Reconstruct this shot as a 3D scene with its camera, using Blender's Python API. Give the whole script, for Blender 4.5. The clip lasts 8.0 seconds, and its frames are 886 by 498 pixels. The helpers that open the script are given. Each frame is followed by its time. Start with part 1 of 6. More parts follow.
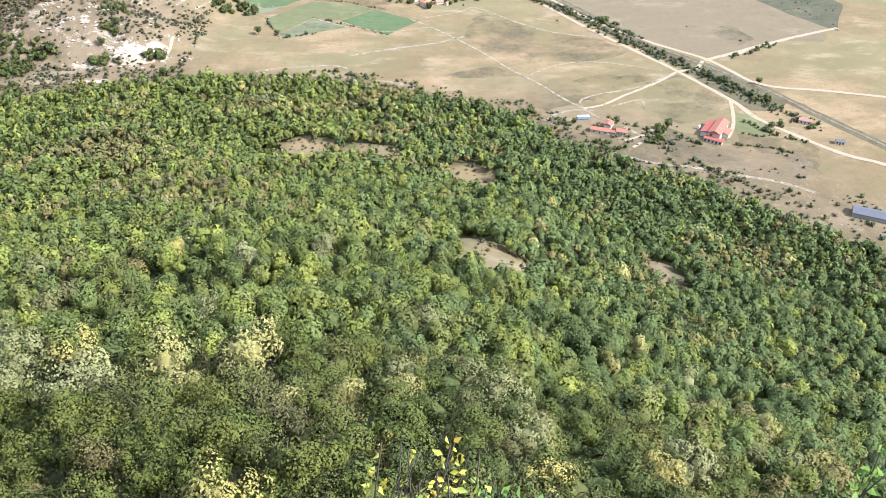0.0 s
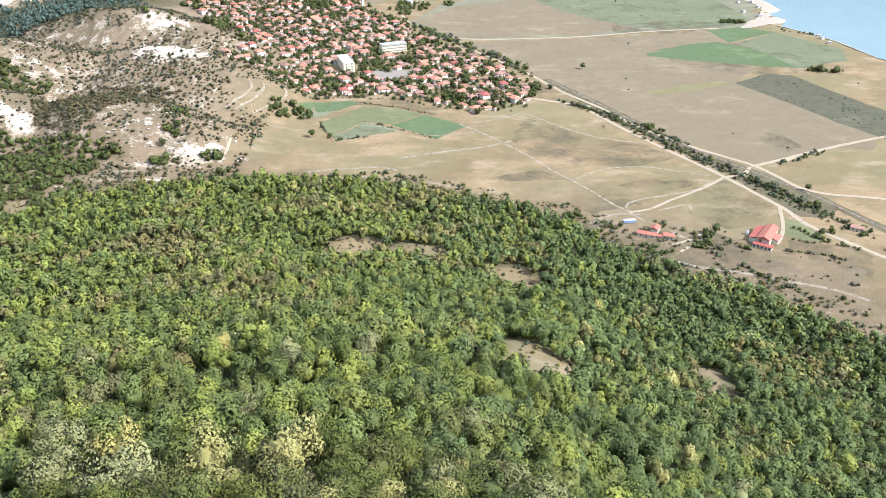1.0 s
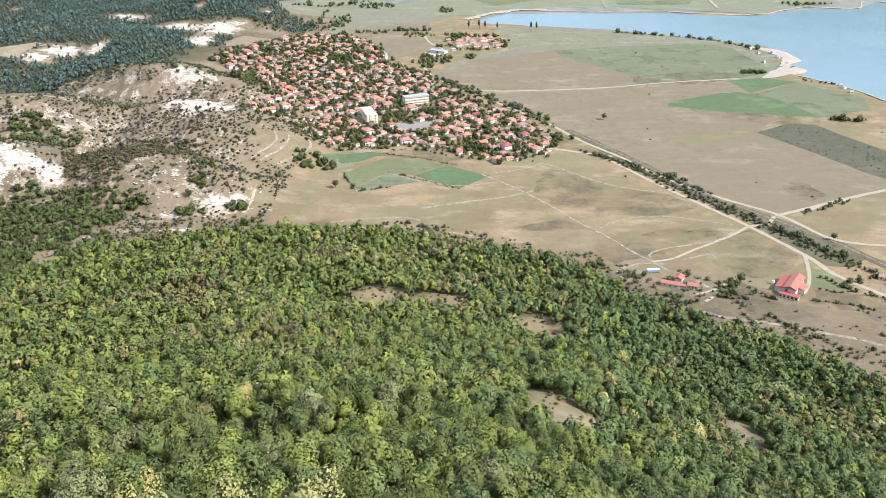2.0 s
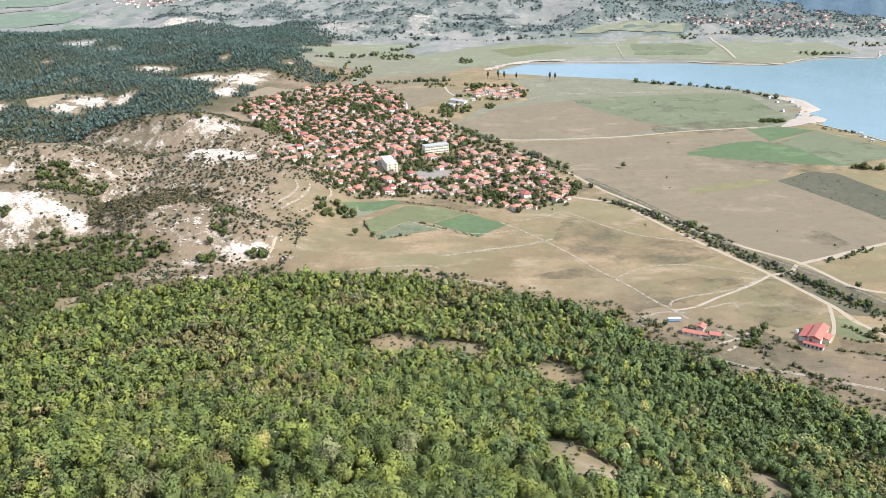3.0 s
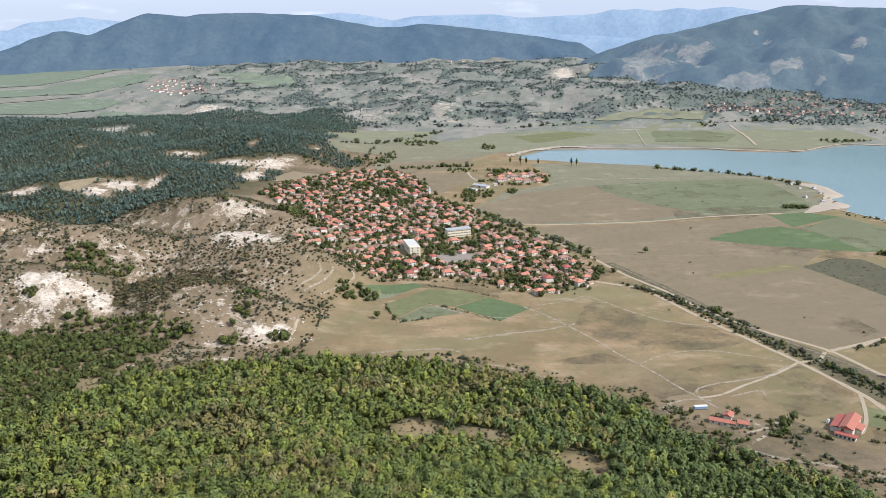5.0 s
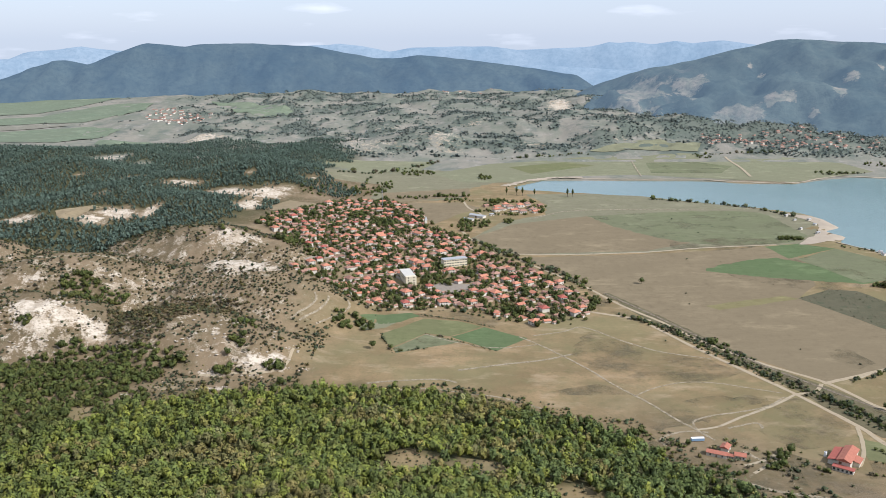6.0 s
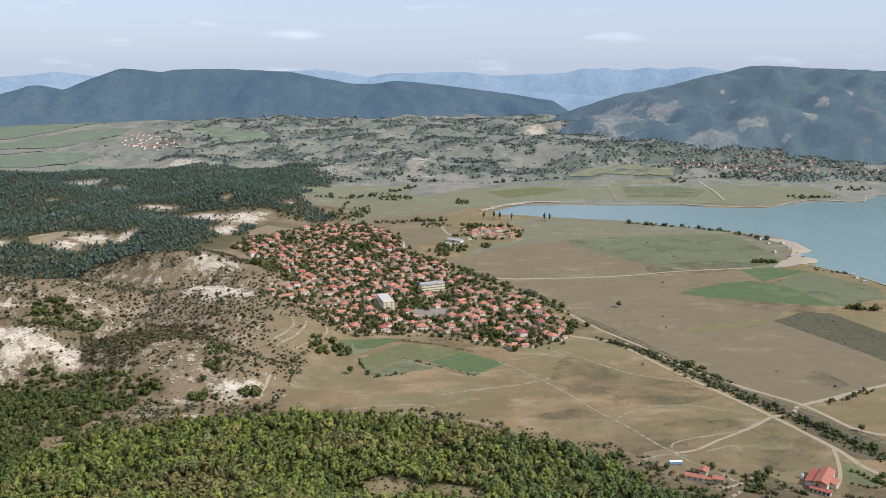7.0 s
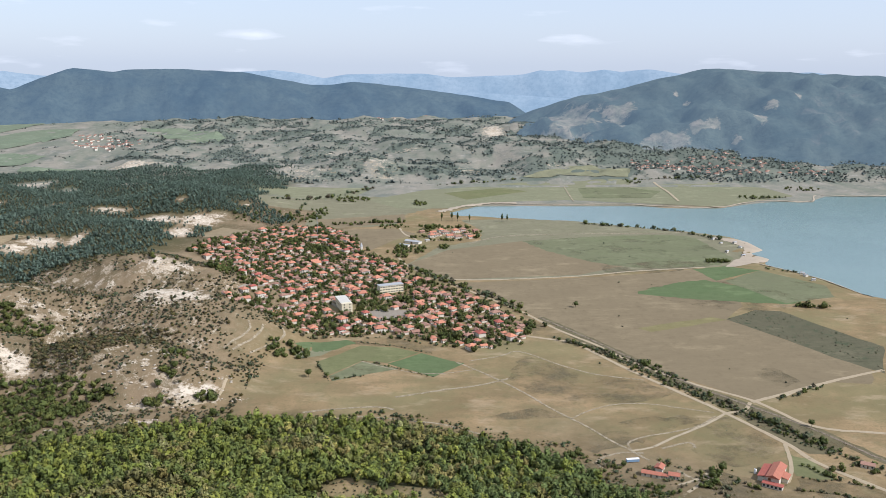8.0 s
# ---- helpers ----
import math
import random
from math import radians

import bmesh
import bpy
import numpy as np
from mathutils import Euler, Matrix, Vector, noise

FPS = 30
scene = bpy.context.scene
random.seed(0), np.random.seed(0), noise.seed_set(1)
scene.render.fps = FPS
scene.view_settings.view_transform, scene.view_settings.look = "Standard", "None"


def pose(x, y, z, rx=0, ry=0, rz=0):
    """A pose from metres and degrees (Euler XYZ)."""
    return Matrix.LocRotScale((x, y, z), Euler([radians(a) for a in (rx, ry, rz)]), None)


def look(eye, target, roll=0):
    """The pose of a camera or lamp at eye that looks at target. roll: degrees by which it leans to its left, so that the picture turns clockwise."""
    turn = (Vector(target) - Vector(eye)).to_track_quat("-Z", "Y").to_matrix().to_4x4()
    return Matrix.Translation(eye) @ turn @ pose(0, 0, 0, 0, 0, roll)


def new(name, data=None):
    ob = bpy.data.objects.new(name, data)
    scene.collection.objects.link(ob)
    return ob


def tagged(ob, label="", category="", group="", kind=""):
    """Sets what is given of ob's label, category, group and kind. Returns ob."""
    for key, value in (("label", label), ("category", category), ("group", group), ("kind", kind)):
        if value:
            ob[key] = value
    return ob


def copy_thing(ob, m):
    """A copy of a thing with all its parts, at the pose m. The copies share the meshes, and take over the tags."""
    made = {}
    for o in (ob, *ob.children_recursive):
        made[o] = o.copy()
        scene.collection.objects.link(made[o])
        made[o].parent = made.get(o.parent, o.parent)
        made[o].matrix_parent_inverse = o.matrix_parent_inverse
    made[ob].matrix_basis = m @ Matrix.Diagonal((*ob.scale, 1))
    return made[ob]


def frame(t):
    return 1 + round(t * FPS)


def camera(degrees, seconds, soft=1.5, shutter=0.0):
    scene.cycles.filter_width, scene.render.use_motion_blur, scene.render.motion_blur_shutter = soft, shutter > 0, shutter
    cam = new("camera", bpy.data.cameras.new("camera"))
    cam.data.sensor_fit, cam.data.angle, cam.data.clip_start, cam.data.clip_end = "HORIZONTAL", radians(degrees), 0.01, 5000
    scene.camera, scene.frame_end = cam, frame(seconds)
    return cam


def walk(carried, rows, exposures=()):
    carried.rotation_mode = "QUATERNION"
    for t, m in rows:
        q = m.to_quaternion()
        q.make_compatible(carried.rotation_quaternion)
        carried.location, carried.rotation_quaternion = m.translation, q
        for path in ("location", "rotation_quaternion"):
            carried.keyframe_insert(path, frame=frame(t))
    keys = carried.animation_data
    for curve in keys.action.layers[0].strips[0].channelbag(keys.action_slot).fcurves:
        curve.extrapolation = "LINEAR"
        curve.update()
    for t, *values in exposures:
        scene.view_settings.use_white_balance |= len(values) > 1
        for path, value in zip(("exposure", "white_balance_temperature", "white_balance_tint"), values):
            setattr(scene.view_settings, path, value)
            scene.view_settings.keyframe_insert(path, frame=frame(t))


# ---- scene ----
cam = camera(55.84, 8.0, soft=0.55)
EYE = (0.0, 0.0, 300.0)
TURNS = [
    (0.0, 54.64, -1.40, -5.68),
    (0.5, 58.58, -1.03, -3.53),
    (1.0, 61.45, -0.75, -2.46),
    (1.5, 63.21, -0.37, -1.79),
    (3.0, 68.13, 0.39, 0.15),
    (3.5, 69.68, 0.47, 0.61),
    (4.0, 71.37, 0.46, 1.11),
    (4.5, 72.79, 0.60, 1.65),
    (6.0, 75.89, 0.12, 1.54),
    (6.5, 77.09, 0.14, 0.98),
    (7.0, 77.57, 0.00, 0.00),
    (7.5, 77.71, -0.26, -1.45),
    (8.0, 77.67, -0.30, -2.87),
]
# the phone opens up over the dark wood and closes down towards the sky
LIGHT_METER = [(t, stops, 5430 if t < 2 else 5500 if t < 3.8 else 5630 if t < 5 else 5800, 14 if t < 2 else 15 if t < 5 else 13) for t, stops in ((0.0, 1.20), (0.5, 1.15), (1.0, 1.05), (1.5, 0.86), (3.0, 0.84), (3.5, 0.80), (4.0, 0.62), (4.5, 0.45), (6.0, 0.27), (6.5, 0.14), (7.0, 0.06), (7.5, 0.17), (8.0, 0.22))]
walk(cam, [(t, pose(*EYE, rx, ry, rz)) for t, rx, ry, rz in TURNS], LIGHT_METER)

# ---- daylight ----
SUN_TO = Vector((0.78, -0.42, 0.80)).normalized()
world = bpy.data.worlds.new("sky")
scene.world = world
world.use_nodes = True
wn, wl = world.node_tree.nodes, world.node_tree.links
sky = wn.new("ShaderNodeTexSky")
sky.sky_type, sky.sun_disc = "NISHITA", False
sky.sun_elevation = math.asin(SUN_TO.z)
sky.sun_rotation = math.atan2(SUN_TO.x, SUN_TO.y)
sky.air_density, sky.dust_density, sky.ozone_density = 1.0, 1.2, 1.0
wn["Background"].inputs["Strength"].default_value = 0.12
# thin fair-weather clouds low in the sky
coord, stretch, puffs, low, veil = (wn.new(k) for k in ("ShaderNodeTexCoord", "ShaderNodeMapping", "ShaderNodeTexNoise", "ShaderNodeMapRange", "ShaderNodeMixRGB"))
stretch.inputs["Scale"].default_value = (5.0, 5.0, 26.0)
puffs.inputs["Scale"].default_value, puffs.inputs["Detail"].default_value = 1.6, 7.0
low.inputs["From Min"].default_value, low.inputs["From Max"].default_value = 0.60, 0.80
low.inputs["To Max"].default_value = 0.8
veil.inputs["Color2"].default_value = (7.4, 7.5, 7.7, 1)
haze = wn.new("ShaderNodeMixRGB")
haze.inputs["Fac"].default_value, haze.inputs["Color2"].default_value = 0.68, (5.5, 5.95, 6.6, 1)
wl.new(coord.outputs["Generated"], stretch.inputs["Vector"])
wl.new(stretch.outputs["Vector"], puffs.inputs["Vector"])
wl.new(puffs.outputs["Fac"], low.inputs["Value"])
wl.new(low.outputs["Result"], veil.inputs["Fac"])
wl.new(sky.outputs["Color"], haze.inputs["Color1"])
wl.new(haze.outputs["Color"], veil.inputs["Color1"])
wl.new(veil.outputs["Color"], wn["Background"].inputs["Color"])
sun = new("sun", bpy.data.lights.new("sun", "SUN"))
sun.data.energy, sun.data.angle, sun.data.color = 4.2, radians(0.53), (1.0, 0.95, 0.87)
sun.matrix_world = look(SUN_TO * 600, (0, 0, 0))

# ---- materials ----
class Shader:
    """A material with short names for its nodes."""

    def __init__(self, name, rough=0.9, spec=0.2):
        self.m = bpy.data.materials.new(name)
        self.m.use_nodes = True
        self.n, self.l = self.m.node_tree.nodes, self.m.node_tree.links
        self.p = self.n["Principled BSDF"]
        self.p.inputs["Roughness"].default_value = rough
        self.p.inputs["Specular IOR Level"].default_value = spec
        self.at = self.n.new("ShaderNodeNewGeometry").outputs["Position"]

    def noise(self, scale, detail=5.0, rough=0.6, stretch=None):
        t = self.n.new("ShaderNodeTexNoise")
        t.inputs["Scale"].default_value, t.inputs["Detail"].default_value, t.inputs["Roughness"].default_value = scale, detail, rough
        at = self.at
        if stretch:
            m = self.n.new("ShaderNodeMapping")
            m.inputs["Rotation"].default_value = (0, 0, radians(stretch[0]))
            m.inputs["Scale"].default_value = stretch[1:]
            self.l.new(at, m.inputs["Vector"])
            at = m.outputs["Vector"]
        self.l.new(at, t.inputs["Vector"])
        return t.outputs["Fac"]

    def ramp(self, fac, *stops):
        r = self.n.new("ShaderNodeValToRGB")
        els = r.color_ramp.elements
        while len(els) < len(stops):
            els.new(0.5)
        for e, (pos, c) in zip(els, stops):
            e.position, e.color = pos, (*c, 1) if len(c) == 3 else c
        self.l.new(fac, r.inputs["Fac"])
        return r.outputs["Color"]

    def grey(self, fac, lo, hi, a=0.0, b=1.0):
        r = self.n.new("ShaderNodeMapRange")
        for k, v in zip(("From Min", "From Max", "To Min", "To Max"), (lo, hi, a, b)):
            r.inputs[k].default_value = v
        self.l.new(fac, r.inputs["Value"])
        return r.outputs["Result"]

    def mix(self, fac, a, b, how="MIX"):
        x = self.n.new("ShaderNodeMixRGB")
        x.blend_type = how
        for v, k in ((fac, "Fac"), (a, "Color1"), (b, "Color2")):
            if isinstance(v, (int, float)):
                x.inputs[k].default_value = v
            elif isinstance(v, tuple):
                x.inputs[k].default_value = (*v, 1)
            else:
                self.l.new(v, x.inputs[k])
        return x.outputs["Color"]

    def maths(self, how, a, b):
        x = self.n.new("ShaderNodeMath")
        x.operation = how
        for v, k in ((a, 0), (b, 1)):
            if isinstance(v, (int, float)):
                x.inputs[k].default_value = v
            else:
                self.l.new(v, x.inputs[k])
        return x.outputs[0]

    def attr(self, name):
        a = self.n.new("ShaderNodeAttribute")
        a.attribute_name = name
        return a.outputs["Color"]

    def split(self, colour):
        s = self.n.new("ShaderNodeSeparateColor")
        self.l.new(colour, s.inputs[0])
        return s.outputs

    def random(self, island=False):
        if island:
            return self.n.new("ShaderNodeNewGeometry").outputs["Random Per Island"]
        return self.n.new("ShaderNodeObjectInfo").outputs["Random"]

    def bump(self, fac, strength, far=0.1):
        b = self.n.new("ShaderNodeBump")
        b.inputs["Strength"].default_value, b.inputs["Distance"].default_value = strength, far
        self.l.new(fac, b.inputs["Height"])
        self.l.new(b.outputs["Normal"], self.p.inputs["Normal"])

    def done(self, colour):
        if isinstance(colour, tuple):
            self.p.inputs["Base Color"].default_value = (*colour, 1)
        else:
            self.l.new(colour, self.p.inputs["Base Color"])
        return self.m


def plain(name, colour, rough=0.8, spread=0.15, scale=1.5, metal=0.0):
    """A painted or bare surface with stains at two scales."""
    s = Shader(name, rough)
    s.p.inputs["Metallic"].default_value = metal
    c = s.mix(s.grey(s.noise(scale), 0.3, 0.7, 0, spread), colour, tuple(v * 0.55 for v in colour))
    c = s.mix(s.grey(s.noise(scale * 9), 0.35, 0.75, 0, spread), c, tuple(min(1, v * 1.3) for v in colour))
    return s.done(c)


def field_material(name, low, high, turn=20, patch=0.012, weeds=None, thin=None):
    """Worked or grazed land: broad patches, drill lines and tussocks."""
    s = Shader(name, 1.0, 0.05)
    c = s.mix(s.grey(s.noise(patch, 6, 0.65), 0.36, 0.66), low, high)
    lines = s.noise(0.06, 3, 0.5, (turn, 1.0, 9.0, 1.0))
    c = s.mix(s.grey(lines, 0.4, 0.62, 0, 0.4), c, tuple(v * 0.70 for v in low))
    c = s.mix(s.grey(s.noise(0.02, 6, 0.68, (turn + 8, 1.0, 2.5, 1.0)), 0.44, 0.6, 0, 0.7), c, tuple(v * 0.76 for v in high))
    c = s.mix(s.grey(s.noise(0.5, 4, 0.75), 0.5, 0.75, 0, 0.55), c, tuple(v * 0.58 for v in low))
    c = s.mix(s.grey(s.noise(0.09, 6, 0.75), 0.5, 0.66, 0, 0.65), c, tuple(v * 0.66 for v in low))
    c = s.mix(s.grey(s.noise(0.004, 4, 0.6), 0.46, 0.58, 0, 0.5), c, tuple(v * 0.76 for v in high))
    c = s.mix(s.grey(s.noise(0.013, 6, 0.7, (turn - 30, 1.0, 2.0, 1.0)), 0.56, 0.66, 0, 0.5), c, tuple(v * 1.25 for v in high))
    if weeds:
        c = s.mix(s.grey(s.noise(0.05, 6, 0.7), 0.56, 0.66, 0, 0.85), c, weeds)
    if thin:
        s.l.new(s.grey(s.noise(patch * 1.5, 6, 0.66), thin[0], thin[1], 0.05, 0.95), s.p.inputs["Alpha"])
    return s.done(c)


def worn(name, colour, lo, hi):
    """Earth trodden bare in places, with grass left between."""
    s = Shader(name, 1.0, 0.05)
    c = s.mix(s.grey(s.noise(0.4, 5, 0.7), 0.4, 0.7, 0, 0.4), colour, tuple(v * 0.75 for v in colour))
    s.l.new(s.grey(s.noise(0.16, 6, 0.75), lo, hi, 0.0, 0.9), s.p.inputs["Alpha"])
    return s.done(c)


def ground_material():
    s = Shader("ground", 1.0, 0.05)
    rock, wood, wild = s.split(s.attr("cover"))[:3]
    dry = s.mix(s.grey(s.noise(0.011, 6, 0.62), 0.4, 0.6), (0.300, 0.210, 0.112), (0.205, 0.150, 0.076))
    dry = s.mix(s.grey(s.noise(0.018, 6, 0.68, (-25, 1, 2.2, 1)), 0.45, 0.6, 0, 0.65), dry, (0.175, 0.130, 0.068))
    dry = s.mix(s.grey(s.noise(0.045, 5, 0.7), 0.52, 0.7, 0, 0.7), dry, (0.165, 0.145, 0.07))
    dry = s.mix(s.grey(s.noise(0.4, 5, 0.75), 0.5, 0.72, 0, 0.6), dry, (0.13, 0.105, 0.055))
    dry = s.mix(s.grey(s.noise(0.13, 6, 0.75), 0.53, 0.66, 0, 0.65), dry, (0.14, 0.12, 0.058))
    dry = s.mix(s.grey(s.noise(0.0065, 5, 0.62), 0.47, 0.6, 0, 0.6), dry, (0.185, 0.165, 0.08))
    dry = s.mix(s.grey(s.noise(0.02, 6, 0.68, (35, 1, 2.2, 1)), 0.54, 0.66, 0, 0.55), dry, (0.36, 0.275, 0.17))
    scrub = s.mix(s.grey(s.noise(0.02, 7, 0.7), 0.40, 0.6), (0.225, 0.165, 0.10), (0.130, 0.098, 0.054))
    scrub = s.mix(s.grey(s.noise(0.09, 7, 0.76), 0.50, 0.64, 0, 0.75), scrub, (0.095, 0.082, 0.042))
    scrub = s.mix(s.grey(s.noise(0.18, 6, 0.78), 0.56, 0.66, 0, 0.8), scrub, (0.33, 0.27, 0.185))
    scrub = s.mix(s.grey(s.noise(0.35, 5, 0.8), 0.62, 0.68, 0, 0.8), scrub, (0.48, 0.41, 0.31))
    # brownish woodland floor, darkened so gaps between crowns read as shade
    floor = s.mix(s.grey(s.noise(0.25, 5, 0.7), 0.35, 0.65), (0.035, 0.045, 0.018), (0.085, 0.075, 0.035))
    stone = s.mix(s.grey(s.noise(0.09, 8, 0.78), 0.4, 0.58), (0.40, 0.325, 0.235), (0.60, 0.515, 0.40))
    stone = s.mix(s.grey(s.noise(0.30, 6, 0.75, (60, 1, 3, 1)), 0.54, 0.62, 0, 0.8), stone, (0.20, 0.165, 0.11))
    stone = s.mix(s.grey(s.noise(0.035, 7, 0.75), 0.52, 0.6, 0, 0.7), stone, (0.27, 0.205, 0.13))
    stone = s.mix(s.grey(s.noise(0.07, 7, 0.78), 0.60, 0.66, 0, 0.85), stone, (0.105, 0.10, 0.05))
    edge = s.maths("ADD", rock, s.grey(s.noise(0.07, 9, 0.8), 0.25, 0.75, -0.85, 0.7))
    away_ = s.n.new("ShaderNodeAttribute")
    away_.attribute_name = "cover"
    # far downs: base colours paled and greyed to carry the distance haze
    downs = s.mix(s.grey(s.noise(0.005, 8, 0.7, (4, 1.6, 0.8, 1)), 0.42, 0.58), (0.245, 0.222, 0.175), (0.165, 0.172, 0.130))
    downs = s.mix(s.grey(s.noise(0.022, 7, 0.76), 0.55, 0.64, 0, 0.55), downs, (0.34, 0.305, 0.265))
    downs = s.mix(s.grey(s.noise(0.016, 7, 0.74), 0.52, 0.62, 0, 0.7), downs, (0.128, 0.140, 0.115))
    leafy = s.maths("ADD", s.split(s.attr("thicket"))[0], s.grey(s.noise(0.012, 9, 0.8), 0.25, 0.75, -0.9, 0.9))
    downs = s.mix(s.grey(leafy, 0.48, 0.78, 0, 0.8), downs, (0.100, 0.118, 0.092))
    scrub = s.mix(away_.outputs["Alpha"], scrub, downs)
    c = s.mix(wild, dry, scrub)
    c = s.mix(s.grey(edge, 0.42, 0.6), c, stone)
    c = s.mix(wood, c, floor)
    s.bump(s.noise(0.6, 6, 0.7), 0.5, 0.6)
    return s.done(c)


def leaf_material(name, soft):
    """Leaves; soft: sprays of many small leaves, which take the light as rounded tufts (the mesh's own "lean")."""
    s = Shader(name, 0.65, 0.2)
    tint = s.attr("tint")
    c = s.mix(s.random(True), s.mix(1.0, tint, (0.84, 0.86, 0.84), "MULTIPLY"), s.mix(1.0, tint, (1.17, 1.14, 1.09), "MULTIPLY"))
    s.done(c)
    back = s.n.new("ShaderNodeBsdfTranslucent")
    if soft:
        lean, turn = s.n.new("ShaderNodeAttribute"), s.n.new("ShaderNodeVectorTransform")
        lean.attribute_name = "lean"
        turn.vector_type, turn.convert_from, turn.convert_to = "NORMAL", "OBJECT", "WORLD"
        s.l.new(lean.outputs["Vector"], turn.inputs[0])
        s.l.new(turn.outputs[0], s.p.inputs["Normal"])
        s.l.new(turn.outputs[0], back.inputs["Normal"])
    s.l.new(c, back.inputs["Color"])
    both = s.n.new("ShaderNodeMixShader")
    both.inputs["Fac"].default_value = 0.13
    s.l.new(s.p.outputs[0], both.inputs[1])
    s.l.new(back.outputs[0], both.inputs[2])
    s.l.new(both.outputs[0], s.n["Material Output"].inputs["Surface"])
    return s.m


def tile_material(name, a, b):
    s = Shader(name, 0.85, 0.2)
    c = s.mix(s.random(), a, b)
    c = s.mix(s.grey(s.noise(0.6, 6, 0.7), 0.4, 0.75, 0, 0.6), c, tuple(v * 0.5 for v in a))
    c = s.mix(s.grey(s.noise(5.0, 4, 0.7), 0.45, 0.8, 0, 0.5), c, tuple(min(1, v * 1.5) for v in b))
    return s.done(c)


def wall_material(name, a, b):
    s = Shader(name, 0.9, 0.15)
    c = s.mix(s.random(), a, b)
    c = s.mix(s.grey(s.noise(0.8, 6, 0.7), 0.45, 0.75, 0, 0.45), c, tuple(v * 0.6 for v in a))
    return s.done(c)


def water_material():
    s = Shader("lake water", 0.2, 0.5)
    c = s.mix(s.grey(s.noise(0.004, 4), 0.35, 0.7), (0.135, 0.200, 0.178), (0.155, 0.222, 0.195))
    s.bump(s.noise(0.3, 5, 0.65), 0.55, 0.4)
    return s.done(c)


def ridge_material(name, low, high, haze_glow, bare=0.0, relief=0.0):
    """Wooded mountains kilometres off; emission paints in the haze of the day's bright air."""
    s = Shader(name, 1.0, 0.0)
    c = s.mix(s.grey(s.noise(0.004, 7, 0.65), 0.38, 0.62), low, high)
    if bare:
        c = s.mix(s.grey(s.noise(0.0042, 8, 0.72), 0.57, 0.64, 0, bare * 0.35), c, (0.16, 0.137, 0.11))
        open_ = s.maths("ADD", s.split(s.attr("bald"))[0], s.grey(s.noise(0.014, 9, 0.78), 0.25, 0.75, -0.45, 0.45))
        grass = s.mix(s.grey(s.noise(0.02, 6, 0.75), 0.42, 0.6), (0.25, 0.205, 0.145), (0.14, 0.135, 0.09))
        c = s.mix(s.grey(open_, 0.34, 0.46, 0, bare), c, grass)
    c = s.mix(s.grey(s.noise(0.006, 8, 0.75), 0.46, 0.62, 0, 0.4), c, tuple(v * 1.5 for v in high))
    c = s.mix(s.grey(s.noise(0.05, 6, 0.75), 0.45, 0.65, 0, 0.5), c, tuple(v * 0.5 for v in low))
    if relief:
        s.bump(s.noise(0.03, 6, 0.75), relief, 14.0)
    s.p.inputs["Emission Color"].default_value = (*haze_glow, 1)
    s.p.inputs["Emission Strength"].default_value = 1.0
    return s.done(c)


GROUND, LEAF, TUFT, WATER = ground_material(), leaf_material("leaves", False), leaf_material("leaf sprays", True), water_material()
TAN = field_material("dry grazed field", (0.25, 0.195, 0.115), (0.31, 0.245, 0.15))
BROWN = field_material("ploughed stubble field", (0.205, 0.160, 0.096), (0.245, 0.193, 0.116), 30)
DULL = field_material("weedy fallow field", (0.098, 0.096, 0.056), (0.14, 0.125, 0.078), 30, 0.02, (0.062, 0.075, 0.042))
GREEN = field_material("green crop field", (0.105, 0.145, 0.062), (0.135, 0.168, 0.078), 10)
MEADOW = field_material("faded meadow", (0.165, 0.178, 0.092), (0.20, 0.20, 0.115), 40, 0.012, None, (0.22, 0.46))
LIGHT = field_material("pale green field", (0.205, 0.207, 0.122), (0.24, 0.23, 0.14), 15)
# far valley fields: haze is mixed into these two cooler colours
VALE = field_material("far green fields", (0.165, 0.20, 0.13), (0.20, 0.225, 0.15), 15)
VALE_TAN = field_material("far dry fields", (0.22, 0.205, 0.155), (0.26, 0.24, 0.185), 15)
PALE_GRASS = field_material("pale dry grassland", (0.20, 0.185, 0.115), (0.235, 0.215, 0.135), 25, 0.012, (0.15, 0.15, 0.08))
OLIVE = field_material("olive stubble field", (0.15, 0.16, 0.07), (0.19, 0.185, 0.09), 70)
YELLOW = field_material("yellow stubble field", (0.205, 0.18, 0.085), (0.235, 0.2, 0.095), 70)
VERGE = field_material("overgrown verge", (0.140, 0.122, 0.066), (0.185, 0.155, 0.09), 25, 0.03, (0.075, 0.082, 0.038), (0.2, 0.5))
ROAD = worn("pale gravel", (0.40, 0.32, 0.21), 0.06, 0.44)
ASPHALT = plain("worn asphalt", (0.255, 0.215, 0.165), 0.9, 0.45, 0.3)
TRACK = worn("trodden earth", (0.41, 0.335, 0.225), 0.12, 0.48)
FAINT = worn("faint trodden earth", (0.40, 0.33, 0.225), 0.25, 0.65)
PATCHY = field_material("patchy weeds", (0.17, 0.145, 0.088), (0.20, 0.165, 0.10), 30, 0.02, (0.115, 0.11, 0.06), (0.46, 0.78))
PALE_PATCH = field_material("patchy bare soil", (0.275, 0.21, 0.135), (0.31, 0.245, 0.155), 30, 0.02, None, (0.42, 0.8))
BALLAST = worn("railway ballast", (0.25, 0.20, 0.145), 0.2, 0.6)
SAND = plain("beach sand", (0.36, 0.295, 0.215), 1.0, 0.3, 0.05)
TILES = tile_material("clay tiles", (0.52, 0.225, 0.135), (0.40, 0.165, 0.105))
TILES_OLD = tile_material("weathered clay tiles", (0.38, 0.225, 0.16), (0.26, 0.14, 0.10))
